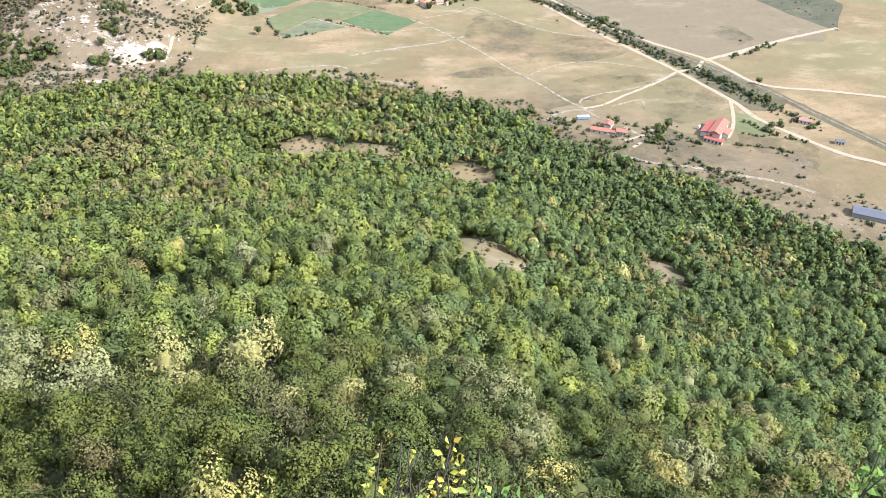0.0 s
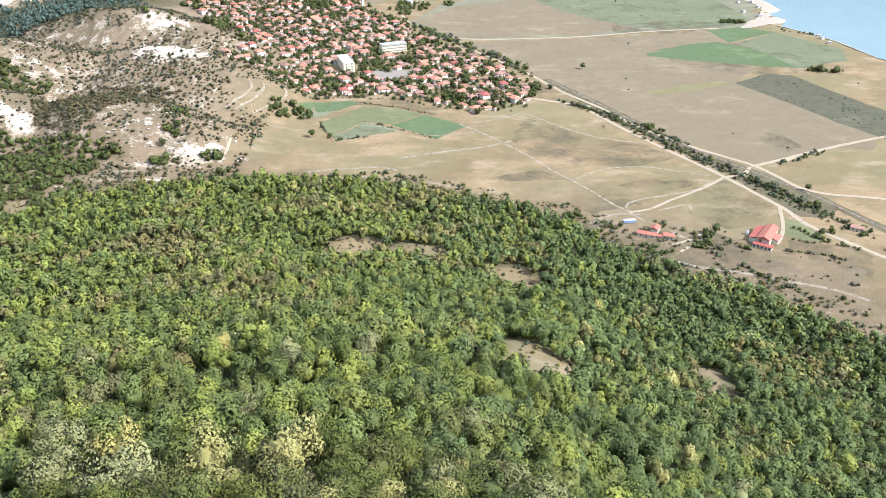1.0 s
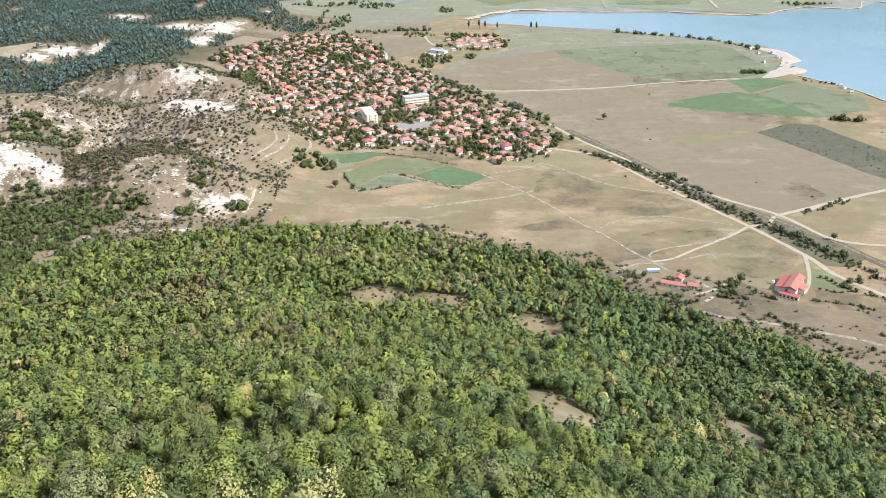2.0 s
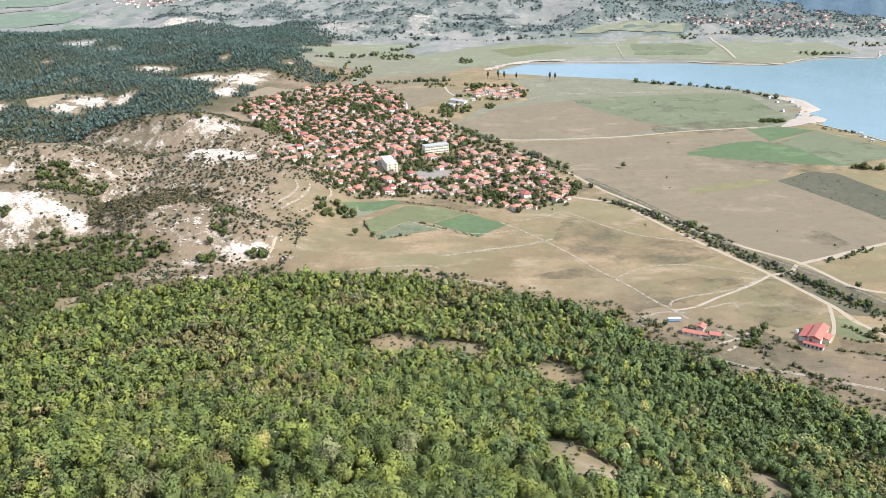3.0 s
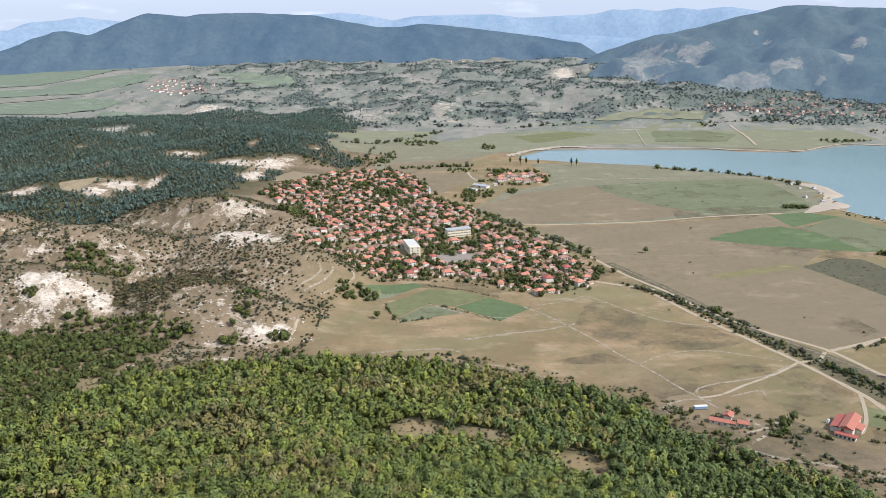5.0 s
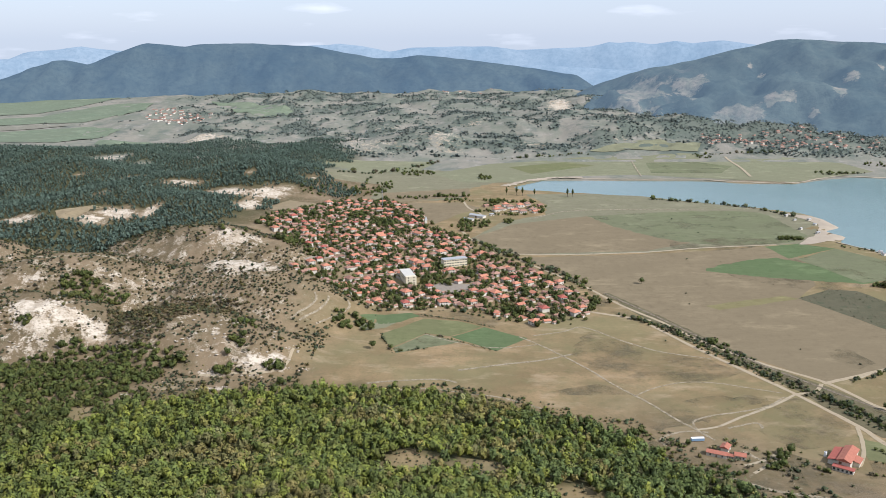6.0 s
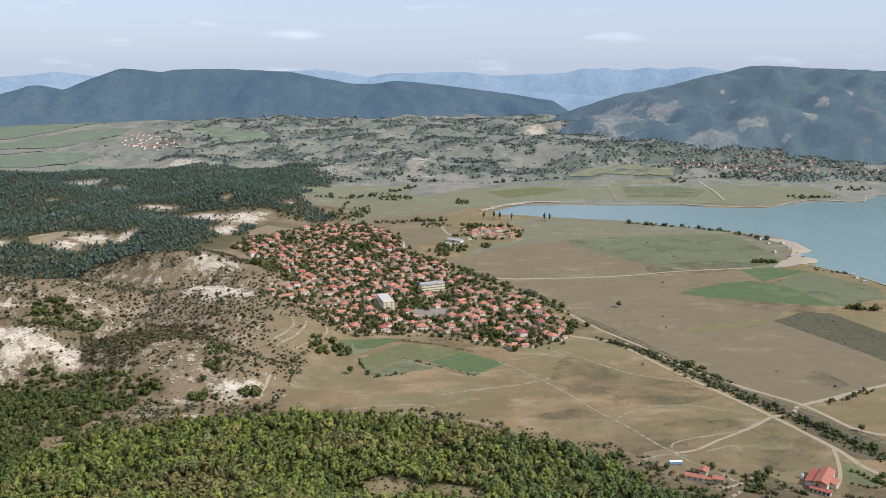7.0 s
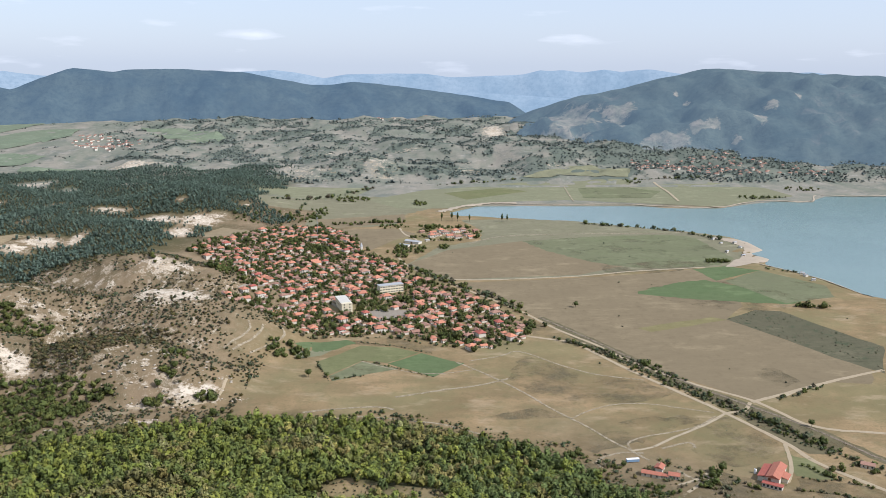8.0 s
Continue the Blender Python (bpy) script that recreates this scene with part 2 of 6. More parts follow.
TILES_BARN = tile_material("new orange tiles", (0.40, 0.155, 0.10), (0.37, 0.145, 0.095))
CREAM_WALL = wall_material("cream plaster", (0.66, 0.58, 0.40), (0.62, 0.55, 0.40))
TILES_RED = tile_material("painted red roofing", (0.38, 0.115, 0.08), (0.33, 0.10, 0.075))
SHEET = plain("grey roof sheet", (0.36, 0.36, 0.35), 0.6, 0.25, 0.4)
RENDER_WALL = wall_material("lime plaster", (0.62, 0.56, 0.45), (0.50, 0.46, 0.40))
BRICK_WALL = wall_material("bare brick", (0.40, 0.25, 0.18), (0.52, 0.42, 0.32))
WHITE_WALL = wall_material("white plaster", (0.64, 0.59, 0.50), (0.58, 0.53, 0.43))
GLASS = plain("dark window glass", (0.03, 0.035, 0.04), 0.15, 0.1, 2.0)
TIMBER = plain("brown timber", (0.16, 0.09, 0.05), 0.8, 0.3, 3.0)
BARK = plain("grey bark", (0.13, 0.105, 0.08), 0.95, 0.4, 4.0)
CONCRETE = plain("grey concrete", (0.34, 0.33, 0.31), 0.9, 0.3, 0.4)
BLUE = plain("blue sheeting", (0.20, 0.30, 0.42), 0.6, 0.2, 1.0)
WHITE = plain("white paint", (0.75, 0.74, 0.71), 0.7, 0.2, 1.0)
PALE_ROOF = plain("pale roofing felt", (0.52, 0.49, 0.42), 0.9, 0.3, 0.4)
LIMESTONE = plain("pale limestone", (0.44, 0.375, 0.29), 0.95, 0.5, 0.5)
DARK_SHEET = plain("dark weathered roof sheet", (0.13, 0.13, 0.14), 0.7, 0.3, 0.5)
METAL = plain("galvanised steel", (0.45, 0.46, 0.47), 0.45, 0.2, 2.0, 0.7)


# ---- mesh helpers ----
def arrays_mesh(name, verts, corners, starts, material, colours=None):
    me = bpy.data.meshes.new(name)
    me.vertices.add(len(verts))
    me.vertices.foreach_set("co", np.ascontiguousarray(verts, np.float32).ravel())
    me.loops.add(len(corners))
    me.loops.foreach_set("vertex_index", np.ascontiguousarray(corners, np.int32))
    me.polygons.add(len(starts))
    me.polygons.foreach_set("loop_start", np.ascontiguousarray(starts, np.int32))
    me.update(calc_edges=True)
    if colours is not None:
        a = me.color_attributes.new("tint", "FLOAT_COLOR", "POINT")
        a.data.foreach_set("color", np.ascontiguousarray(colours, np.float32).ravel())
    me.materials.append(material)
    return me


def mesh_of(name, bm, material):
    me = bpy.data.meshes.new(name)
    bm.to_mesh(me)
    bm.free()
    me.materials.append(material)
    return me


def part(name, me, parent, label=""):
    ob = new(name, me)
    ob.parent = parent
    return tagged(ob, label)


def empty(name, m=None):
    ob = new(name)
    ob.empty_display_size = 0.5
    if m:
        ob.matrix_basis = m
    return ob


def block(bm, x0, x1, y0, y1, z0, z1):
    v = [bm.verts.new((x, y, z)) for z in (z0, z1) for x, y in ((x0, y0), (x1, y0), (x1, y1), (x0, y1))]
    for f in ((3, 2, 1, 0), (4, 5, 6, 7), (0, 1, 5, 4), (1, 2, 6, 5), (2, 3, 7, 6), (3, 0, 4, 7)):
        bm.faces.new([v[i] for i in f])


def box_mesh(name, material, *boxes):
    bm = bmesh.new()
    for b in boxes:
        block(bm, *b)
    return mesh_of(name, bm, material)


OCTA_V = np.array([(1, 0, 0), (-1, 0, 0), (0, 1, 0), (0, -1, 0), (0, 0, 1), (0, 0, -1)], float)
OCTA_F = np.array([(0, 2, 4), (2, 1, 4), (1, 3, 4), (3, 0, 4), (2, 0, 5), (1, 2, 5), (3, 1, 5), (0, 3, 5)])
ICO = bmesh.new()
bmesh.ops.create_icosphere(ICO, subdivisions=1, radius=1)
ICO_V = np.array([v.co[:] for v in ICO.verts])
ICO_F = np.array([[v.index for v in f.verts] for f in ICO.faces])
ICO.free()


def foliage(name, at, size, tint, leaves, leaf, seed, core=0.6, low=-0.35, tall=0.0, lobes=7, reach=(0.50, 0.74), girth=(0.30, 0.52)):
    """Crowns of small three-cornered leaf sprays on several rounded boughs about a ragged heart; at: centres, size: half-widths, tint: one colour a crown. tall: how far they taper like a conifer."""
    g = np.random.default_rng(seed)
    n = len(at)
    at, size, tint = np.asarray(at, float).reshape(n, 3), np.asarray(size, float).reshape(n, 3), np.asarray(tint, float).reshape(n, 3)

    def ways(k):
        d = g.normal(size=(n, k, 3))
        return d / np.linalg.norm(d, axis=2, keepdims=True)

    bough = ways(lobes)
    bough[..., 2] = np.where(bough[..., 2] < low, -bough[..., 2], bough[..., 2])
    reach = g.uniform(*reach, (n, lobes, 1))
    girth = g.uniform(*girth, (n, lobes, 1))
    pick = g.integers(0, lobes, (n, leaves))
    take = lambda a: np.take_along_axis(a, np.repeat(pick[..., None], a.shape[2], 2), 1)
    d = ways(leaves)
    p = take(bough * reach) + d * take(girth) * g.uniform(0.85, 1.1, (n, leaves, 1))
    far = np.linalg.norm(p, axis=2, keepdims=True)
    p = p * np.maximum(1, 0.52 / (far + 1e-6))
    out = p / (np.linalg.norm(p, axis=2, keepdims=True) + 1e-6)
    if tall:
        p[..., :2] *= np.clip(1 - tall * (p[..., 2:] * 0.5 + 0.5), 0.08, 1)
    centre = at[:, None] + p * size[:, None]
    normal = 0.7 * d + 0.5 * out + 0.33 * g.normal(size=d.shape)
    normal /= np.linalg.norm(normal, axis=2, keepdims=True)
    side = np.cross(normal, g.normal(size=d.shape))
    side /= np.linalg.norm(side, axis=2, keepdims=True) + 1e-9
    other = np.cross(normal, side)
    half = leaf * size.mean(1)[:, None, None] * g.uniform(0.6, 1.35, (n, leaves, 1))
    spray = []
    for k in range(3):
        a = k * 2.094 + g.uniform(-0.45, 0.45, (n, leaves, 1))
        spray.append(centre + half * g.uniform(0.65, 1.3, (n, leaves, 1)) * (np.cos(a) * side + np.sin(a) * other))
    verts = np.stack(spray, 2).reshape(-1, 3)
    nv = len(verts)
    colour = np.repeat(tint * g.uniform(0.85, 1.15, (n, 1)), leaves * 3, 0)
    corners, starts = np.arange(nv), np.arange(0, nv, 3)
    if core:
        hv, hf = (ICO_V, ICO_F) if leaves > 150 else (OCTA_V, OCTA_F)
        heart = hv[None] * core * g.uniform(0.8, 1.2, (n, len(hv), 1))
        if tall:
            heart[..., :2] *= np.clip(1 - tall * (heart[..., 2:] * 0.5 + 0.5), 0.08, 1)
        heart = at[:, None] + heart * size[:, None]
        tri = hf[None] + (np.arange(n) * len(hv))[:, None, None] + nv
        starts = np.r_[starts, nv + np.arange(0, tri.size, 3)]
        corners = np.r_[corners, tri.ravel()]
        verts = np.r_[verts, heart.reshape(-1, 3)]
        # heart at 0.7 of the tint: shade inside the crown, put into the colour
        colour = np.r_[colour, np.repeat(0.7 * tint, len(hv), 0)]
    me = arrays_mesh(name, verts, corners, starts, TUFT, np.c_[colour, np.ones(len(colour))])
    lean = np.repeat((0.58 * d + 0.50 * out + 0.40 * normal).reshape(-1, 3), 3, 0)
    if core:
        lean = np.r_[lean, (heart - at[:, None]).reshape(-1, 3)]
    lean /= np.linalg.norm(lean, axis=1, keepdims=True) + 1e-9
    a = me.attributes.new("lean", "FLOAT_VECTOR", "POINT")
    a.data.foreach_set("vector", np.ascontiguousarray(lean, np.float32).ravel())
    return me


def scattered(x0, x1, y0, y1, gap, seed, jitter=0.42):
    """Places on a staggered grid, shaken."""
    g = np.random.default_rng(seed)
    xs, ys = np.meshgrid(np.arange(x0, x1, gap), np.arange(y0, y1, gap * 0.87))
    xs = xs + (np.arange(len(xs)) % 2)[:, None] * gap / 2
    return (xs + g.uniform(-jitter, jitter, xs.shape) * gap).ravel(), (ys + g.uniform(-jitter, jitter, ys.shape) * gap).ravel()


def along(pts, step):
    """Evenly spaced places on a line."""
    out = []
    for (x0, y0), (x1, y1) in zip(pts, pts[1:]):
        n = max(1, int(math.hypot(x1 - x0, y1 - y0) / step))
        out += [(x0 + (x1 - x0) * i / n, y0 + (y1 - y0) * i / n) for i in range(n)]
    return out + [pts[-1]]


def curved(pts, step=6.0):
    """A smooth line through pts."""
    p = [Vector((*a, 0)) for a in pts]
    p = [p[0] * 2 - p[1]] + p + [p[-1] * 2 - p[-2]]
    out = []
    for i in range(1, len(p) - 2):
        n = max(2, int((p[i + 1] - p[i]).length / step))
        for k in range(n):
            u = k / n
            q = 0.5 * (2 * p[i] + (p[i + 1] - p[i - 1]) * u + (2 * p[i - 1] - 5 * p[i] + 4 * p[i + 1] - p[i + 2]) * u * u + (3 * p[i] - p[i - 1] - 3 * p[i + 1] + p[i + 2]) * u ** 3)
            out.append((q.x, q.y))
    return out + [tuple(pts[-1])]


def ribbon(name, pts, wide, material, label, lift=0.2, seed=0, ragged=0.15):
    """A road or path that lies on the ground, with worn edges."""
    g = random.Random(seed)
    pts = curved(pts)
    bm = bmesh.new()
    rows = []
    for i, (x, y) in enumerate(pts):
        a, b = pts[max(0, i - 1)], pts[min(len(pts) - 1, i + 1)]
        t = Vector((b[0] - a[0], b[1] - a[1], 0)).normalized()
        s = Vector((-t.y, t.x, 0))
        row = []
        for k in (-1, -0.3, 0.3, 1):
            q = Vector((x, y, 0)) + s * (k * wide / 2 * (1 + g.uniform(-ragged, ragged)))
            row.append(bm.verts.new((q.x, q.y, float(height(q.x, q.y)) + lift)))
        rows.append(row)
    for r, s in zip(rows, rows[1:]):
        for k in range(3):
            bm.faces.new((r[k], r[k + 1], s[k + 1], s[k]))
    ob = new(name, mesh_of(name, bm, material))
    return tagged(ob, label, "road", kind="structure")


def field(name, pts, material, label, lift=0.1, cell=9.0, ragged=1.3, soft=False):
    """A parcel of land laid over the ground, cut along its uneven outline."""
    gr_ = random.Random(len(name) + int(pts[0][0]))
    if soft:
        pts = curved(list(pts) + [pts[0]], 8.0)[:-1]
    pts = [(x + gr_.uniform(-ragged, ragged), y + gr_.uniform(-ragged, ragged)) for x, y in along(list(pts) + [pts[0]], 14.0)[:-1]]
    bm = bmesh.new()
    bm.faces.new([bm.verts.new((x, y, 0)) for x, y in pts])
    for axis in (0, 1):
        lo, hi = min(p[axis] for p in pts), max(p[axis] for p in pts)
        side = cell * (1 if hi - lo < 400 else 2)
        for c in np.arange(lo + side, hi, side):
            at = Vector((c, 0, 0)) if axis == 0 else Vector((0, c, 0))
            no = Vector((1, 0, 0)) if axis == 0 else Vector((0, 1, 0))
            bmesh.ops.bisect_plane(bm, geom=bm.verts[:] + bm.edges[:] + bm.faces[:], plane_co=at, plane_no=no)
    zs = height(np.array([v.co.x for v in bm.verts]), np.array([v.co.y for v in bm.verts]))
    for v, z in zip(bm.verts, zs):
        v.co.z = z + lift
    bm.normal_update()
    if sum(f.normal.z for f in bm.faces) < 0:
        bmesh.ops.reverse_faces(bm, faces=bm.faces[:])
    ob = new(name, mesh_of(name, bm, material))
    return tagged(ob, label, "field", kind="structure")


# ---- the lie of the land ----
def smooth(a, b, v):
    k = np.clip((v - a) / (b - a), 0, 1)
    return k * k * (3 - 2 * k)


def waves(x, y, size, seed=0):
    """Rolling noise, about -1 to 1, from turned sine waves."""
    total = 0.0
    for i in range(6):
        a = seed * 1.7 + i * 2.39996
        k = 6.283 / size * (0.7 + 0.23 * i)
        total = total + np.sin((x * np.cos(a) + y * np.sin(a)) * k + seed * 3.1 + i * 1.9 + 0.8 * np.sin((x * np.sin(a) - y * np.cos(a)) * k * 0.6))
    return total / 3.2


def bump(x, y, cx, cy, rx, ry, high, turn=0.0):
    c, s = np.cos(np.radians(turn)), np.sin(np.radians(turn))
    u, v = ((x - cx) * c + (y - cy) * s) / rx, (-(x - cx) * s + (y - cy) * c) / ry
    return high * np.exp(-(u * u + v * v))


def dome(x, y, cx, cy, rx, ry, high, turn=0.0):
    """A hill with a round top and a clear foot."""
    c, s = np.cos(np.radians(turn)), np.sin(np.radians(turn))
    u, v = ((x - cx) * c + (y - cy) * s) / rx, (-(x - cx) * s + (y - cy) * c) / ry
    return high * np.clip(1 - u * u - v * v, 0, 1) ** 1.25


def inside(x, y, pts):
    """Which places lie inside the outline pts."""
    x, y = np.asarray(x, float), np.asarray(y, float)
    hit = np.zeros(np.broadcast(x, y).shape, bool)
    for (x0, y0), (x1, y1) in zip(pts, pts[1:] + pts[:1]):
        cut = (y0 > y) != (y1 > y)
        hit ^= cut & (x < (x1 - x0) * (y - y0) / (y1 - y0 + 1e-9) + x0)
    return hit


def away(x, y, pts, closed=True):
    """Distance to the line through pts."""
    best = np.full(np.broadcast(x, y).shape, 1e9)
    for (x0, y0), (x1, y1) in zip(pts, pts[1:] + (pts[:1] if closed else [])):
        dx, dy = x1 - x0, y1 - y0
        k = np.clip(((x - x0) * dx + (y - y0) * dy) / (dx * dx + dy * dy + 1e-9), 0, 1)
        best = np.minimum(best, np.hypot(x - x0 - k * dx, y - y0 - k * dy))
    return best


LAKE = [(103, 1749), (170, 1830), (270, 1834), (382, 1827), (496, 1827), (600, 1797), (698, 1789), (782, 1843), (848, 1875), (949, 1867), (1010, 1951), (1106, 1943), (1500, 1980), (1900, 1700),
        (1900, 900), (1100, 700), (800, 880), (629, 1076), (617, 1158), (593, 1212), (567, 1256), (592, 1295), (576, 1336), (611, 1362), (611, 1426), (600, 1470), (542, 1518), (487, 1546), (422, 1586), (351, 1634), (241, 1665), (166, 1690), (85, 1720)]


# level shelves on the wooded slope: place and half-width
TERRACES = [(49, 276, 17), (145, 320, 14), (68, 454, 16), (-33, 486, 18), (5, 481, 18), (-122, 414, 14)]


def foot(x, y):
    """How far the wooded hill reaches on that bearing."""
    return np.interp(np.degrees(np.arctan2(x, y)), [-180, -60, -40, -28, -20, -10, -3.5, 13, 16, 38, 60, 180], [520, 560, 620, 690, 712, 700, 686, 612, 572, 512, 480, 450])


def height(x, y):
    x, y = np.asarray(x, float), np.asarray(y, float)
    r = np.hypot(x, y)
    s = r / foot(x, y)
    slope = 264 * np.clip(1 - s, 0, 1) ** 1.6
    slope = slope + smooth(0, 0.1, 1 - s) * smooth(40, 120, r) * 4 * waves(x, y, 130, 3)
    for tx, ty, tr in TERRACES:
        v = ((x - tx) * tx + (y - ty) * ty) / np.hypot(tx, ty) / tr
        slope = slope + 0.38 * tr * v * np.exp(-v * v - ((x - tx) / tr) ** 2 * 0.5 * (1 + v * 0))
    top = 298.4 - smooth(10, 900, -y) * 120 - smooth(40, 500, np.abs(x)) * 60
    rim = -1 + 5 * smooth(4, 40, np.abs(x)) * waves(x, 0 * y, 60, 5) - 12 * smooth(10, 60, np.abs(x))
    cliff = smooth(15, 0, y - rim)
    near = slope + (top - slope) * cliff
    z = near
    # bare limestone hills beside the village
    left = dome(x, y, -455, 905, 215, 95, 64, 6)
    for hill in ((-255, 915, 165, 118, 52, -18), (-280, 788, 150, 74, 37, -14), (-470, 812, 190, 84, 47, -6), (-335, 1088, 205, 100, 54, -12), (-640, 1010, 190, 110, 52, 10)):
        left = np.maximum(left, dome(x, y, *hill))
    bare = smooth(-60, -260, x) * smooth(560, 700, y) * smooth(1500, 1250, y)
    left = left + bare * (3.2 * waves(x, y, 150, 1) + 1.8 * waves(x, y, 52, 2) + 0.8 * waves(x, y, 23, 8))
    # pine plateau
    pine = smooth(-180, -480, x) * smooth(1050, 1300, y) * smooth(2400, 2000, y)
    left = left + pine * (22 + 13 * waves(x, y, 420, 4)) + bump(x, y, -390, 1760, 190, 130, 26)
    z = z + left * smooth(0.92, 1.12, s)
    # rough hills across the water, rising to the mountains
    rise = smooth(2080, 3500, y + 0.18 * x)
    far = 58 * rise + smooth(2050, 2350, y) * (10 + 12 * waves(x, y, 520, 6) + 6 * waves(x, y, 190, 7) + 2.5 * waves(x, y, 70, 9)) * smooth(-1500, -600, x + 0.2 * (y - 2300))
    far = far + bump(x, y, -160, 2340, 260, 110, 22) + bump(x, y, 420, 2650, 420, 200, 26)
    z = z + np.clip(far, 0, None) * smooth(2050, 2200, y)
    # the lake's bed
    d = away(x, y, LAKE)
    d = np.where(inside(x, y, LAKE), d, -d)
    z = z - 9 * smooth(-14, 30, d)
    return z


# ---- the ground ----
def steps(lo, hi, near_lo, near_hi, fine, grow, most):
    """Grid lines, close together between near_lo and near_hi and wider beyond."""
    out = list(np.arange(near_lo, near_hi + fine, fine))
    for sign in (1, -1):
        v, d = (out[-1], fine) if sign > 0 else (out[0], fine)
        while lo < v < hi:
            d = min(most, d * grow)
            v += sign * d
            out.append(v)
    return np.array(sorted(out))


gx = steps(-5200, 5200, -600, 400, 7.0, 1.05, 160.0)
gx = np.unique(np.r_[gx, np.arange(-15, 15.1, 1.5)])
gy = steps(-1500, 5200, 120, 1100, 7.0, 1.035, 60.0)
gy = np.unique(np.r_[gy, np.arange(-6, 24.1, 1.5)])
GX, GY = np.meshgrid(gx, gy)
GZ = height(GX, GY)

# bare limestone: centre and half-widths of each outcrop, and how bare it is
OUTCROPS = [
    (-194, 729, 33, 11, 1.0), (-231, 716, 23, 6, 1.0), (-258, 933, 47, 58, 0.9), (-308, 1067, 34, 23, 1.0), (-415, 774, 47, 40, 0.72),
    (-431, 784, 38, 20, 1.0), (-391, 781, 30, 13, 1.0), (-365, 771, 16, 17, 1.0), (-422, 764, 30, 10, 0.95), (-422, 751, 22, 7, 0.8), (-419, 744, 21, 4, 0.7),
    (-467, 862, 24, 7, 0.8), (-404, 880, 10, 7, 0.75), (-387, 870, 9, 8, 0.7), (-204, 724, 15, 5, 1.0), (-183, 737, 19, 7, 1.0), (-225, 716, 16, 4, 0.85),
    (-196, 713, 11, 4, 0.8), (-167, 753, 7, 11, 0.6), (-310, 1064, 28, 18, 0.85), (-274, 1061, 22, 26, 0.55), (-242, 934, 19, 59, 0.8), (-218, 912, 16, 15, 0.75),
    (-223, 681, 18, 7, 0.8), (-269, 769, 13, 11, 0.55), (-240, 754, 13, 12, 0.55), (-234, 781, 13, 18, 0.5), (-266, 740, 14, 6, 0.5), (-243, 733, 16, 6, 0.55),
    (-189, 765, 5, 16, 0.5), (-147, 727, 10, 7, 0.6), (-361, 655, 10, 9, 0.6), (-299, 671, 6, 10, 0.6), (-379, 731, 5, 5, 0.6), (-268, 884, 10, 6, 0.5),
    (-430, 885, 24, 4, 0.35), (-599, 1295, 25, 28, 1.0), (-575, 1347, 35, 33, 1.0), (-529, 1364, 13, 40, 0.9), (-711, 1286, 39, 21, 0.8), (-566, 1623, 47, 24, 0.85),
    (-456, 1568, 55, 30, 0.95), (-381, 1575, 48, 30, 1.0), (-395, 1486, 23, 64, 0.95), (-875, 1974, 70, 76, 0.75), (-761, 1939, 31, 33, 0.6), (-685, 1689, 42, 50, 0.5),
    (-644, 1446, 7, 40, 0.7), (-433, 1655, 16, 22, 0.6), (-809, 1710, 11, 24, 0.5), (-313, 1686, 13, 24, 0.6), (-343, 1600, 33, 28, 0.6), (-261, 2269, 113, 161, 0.5),
    (-208, 2196, 61, 31, 0.6), (-63, 2356, 68, 156, 0.55), (18, 2645, 75, 45, 0.6), (349, 3155, 53, 225, 0.95), (47, 4635, 112, 354, 1.0), (-213, 2633, 166, 61, 0.5),
    (394, 2495, 43, 30, 0.7), (-747, 2392, 130, 54, 0.85), (191, 2343, 67, 77, 0.5), (-45, 2222, 92, 22, 0.5), (430, 2361, 42, 20, 0.5),
]
CLEARINGS = [
    (46, 254, 14, 36), (64, 258, 7, 18), (145, 310, 10, 24), (68, 446, 14, 24), (-33, 476, 20, 24), (8, 472, 24, 20), (-122, 412, 6, 11),
    (-312, 619, 14, 12), (-299, 659, 10, 12), (-249, 714, 14, 10), (-170, 683, 10, 8),
    (-271, 684, 26, 12), (-321, 635, 13, 9), (-297, 665, 8, 9),
]
rock = np.zeros_like(GX)
for cx, cy, rx, ry, k in OUTCROPS:
    rock = np.maximum(rock, bump(GX, GY, cx, cy, rx, ry, k))
# slabs on the steep faces that look south
face = smooth(0.10, 0.34, np.gradient(GZ, gy, axis=0)) * smooth(-150, -210, GX) * smooth(690, 740, GY) * smooth(1180, 1100, GY)
rock = np.maximum(rock, 0.42 * face)
s_hill = np.hypot(GX, GY) / foot(GX, GY)
wood = smooth(1.02, 0.96, s_hill + 0.012 * waves(GX, GY, 60, 2)) * smooth(-30, 10, GY)
for cx, cy, rx, ry in CLEARINGS:
    wood = np.minimum(wood, 1 - smooth(1.5, 0.7, np.hypot((GX - cx) / rx, (GY - cy) / ry) - 0.28 * waves(GX, GY, 17, 4)))
pines = smooth(-330, -420, GX + 0.12 * (1250 - GY)) * smooth(1090, 1140, GY - 0.12 * (GX + 420)) * smooth(2300, 2150, GY)
wood = np.maximum(wood, pines * (rock < 0.3) * 0.85)
wild = smooth(-110, -230, GX - 0.1 * (GY - 700)) * smooth(600, 720, GY) * smooth(2200, 1900, GY)
wild = np.maximum(wild, smooth(1.22, 1.04, s_hill) * smooth(60, 200, GX) * (GY > 0) * 0.85)
wild = np.maximum(wild, smooth(1720, 1880, GY))
wild = np.maximum(wild, smooth(60, -30, GY))

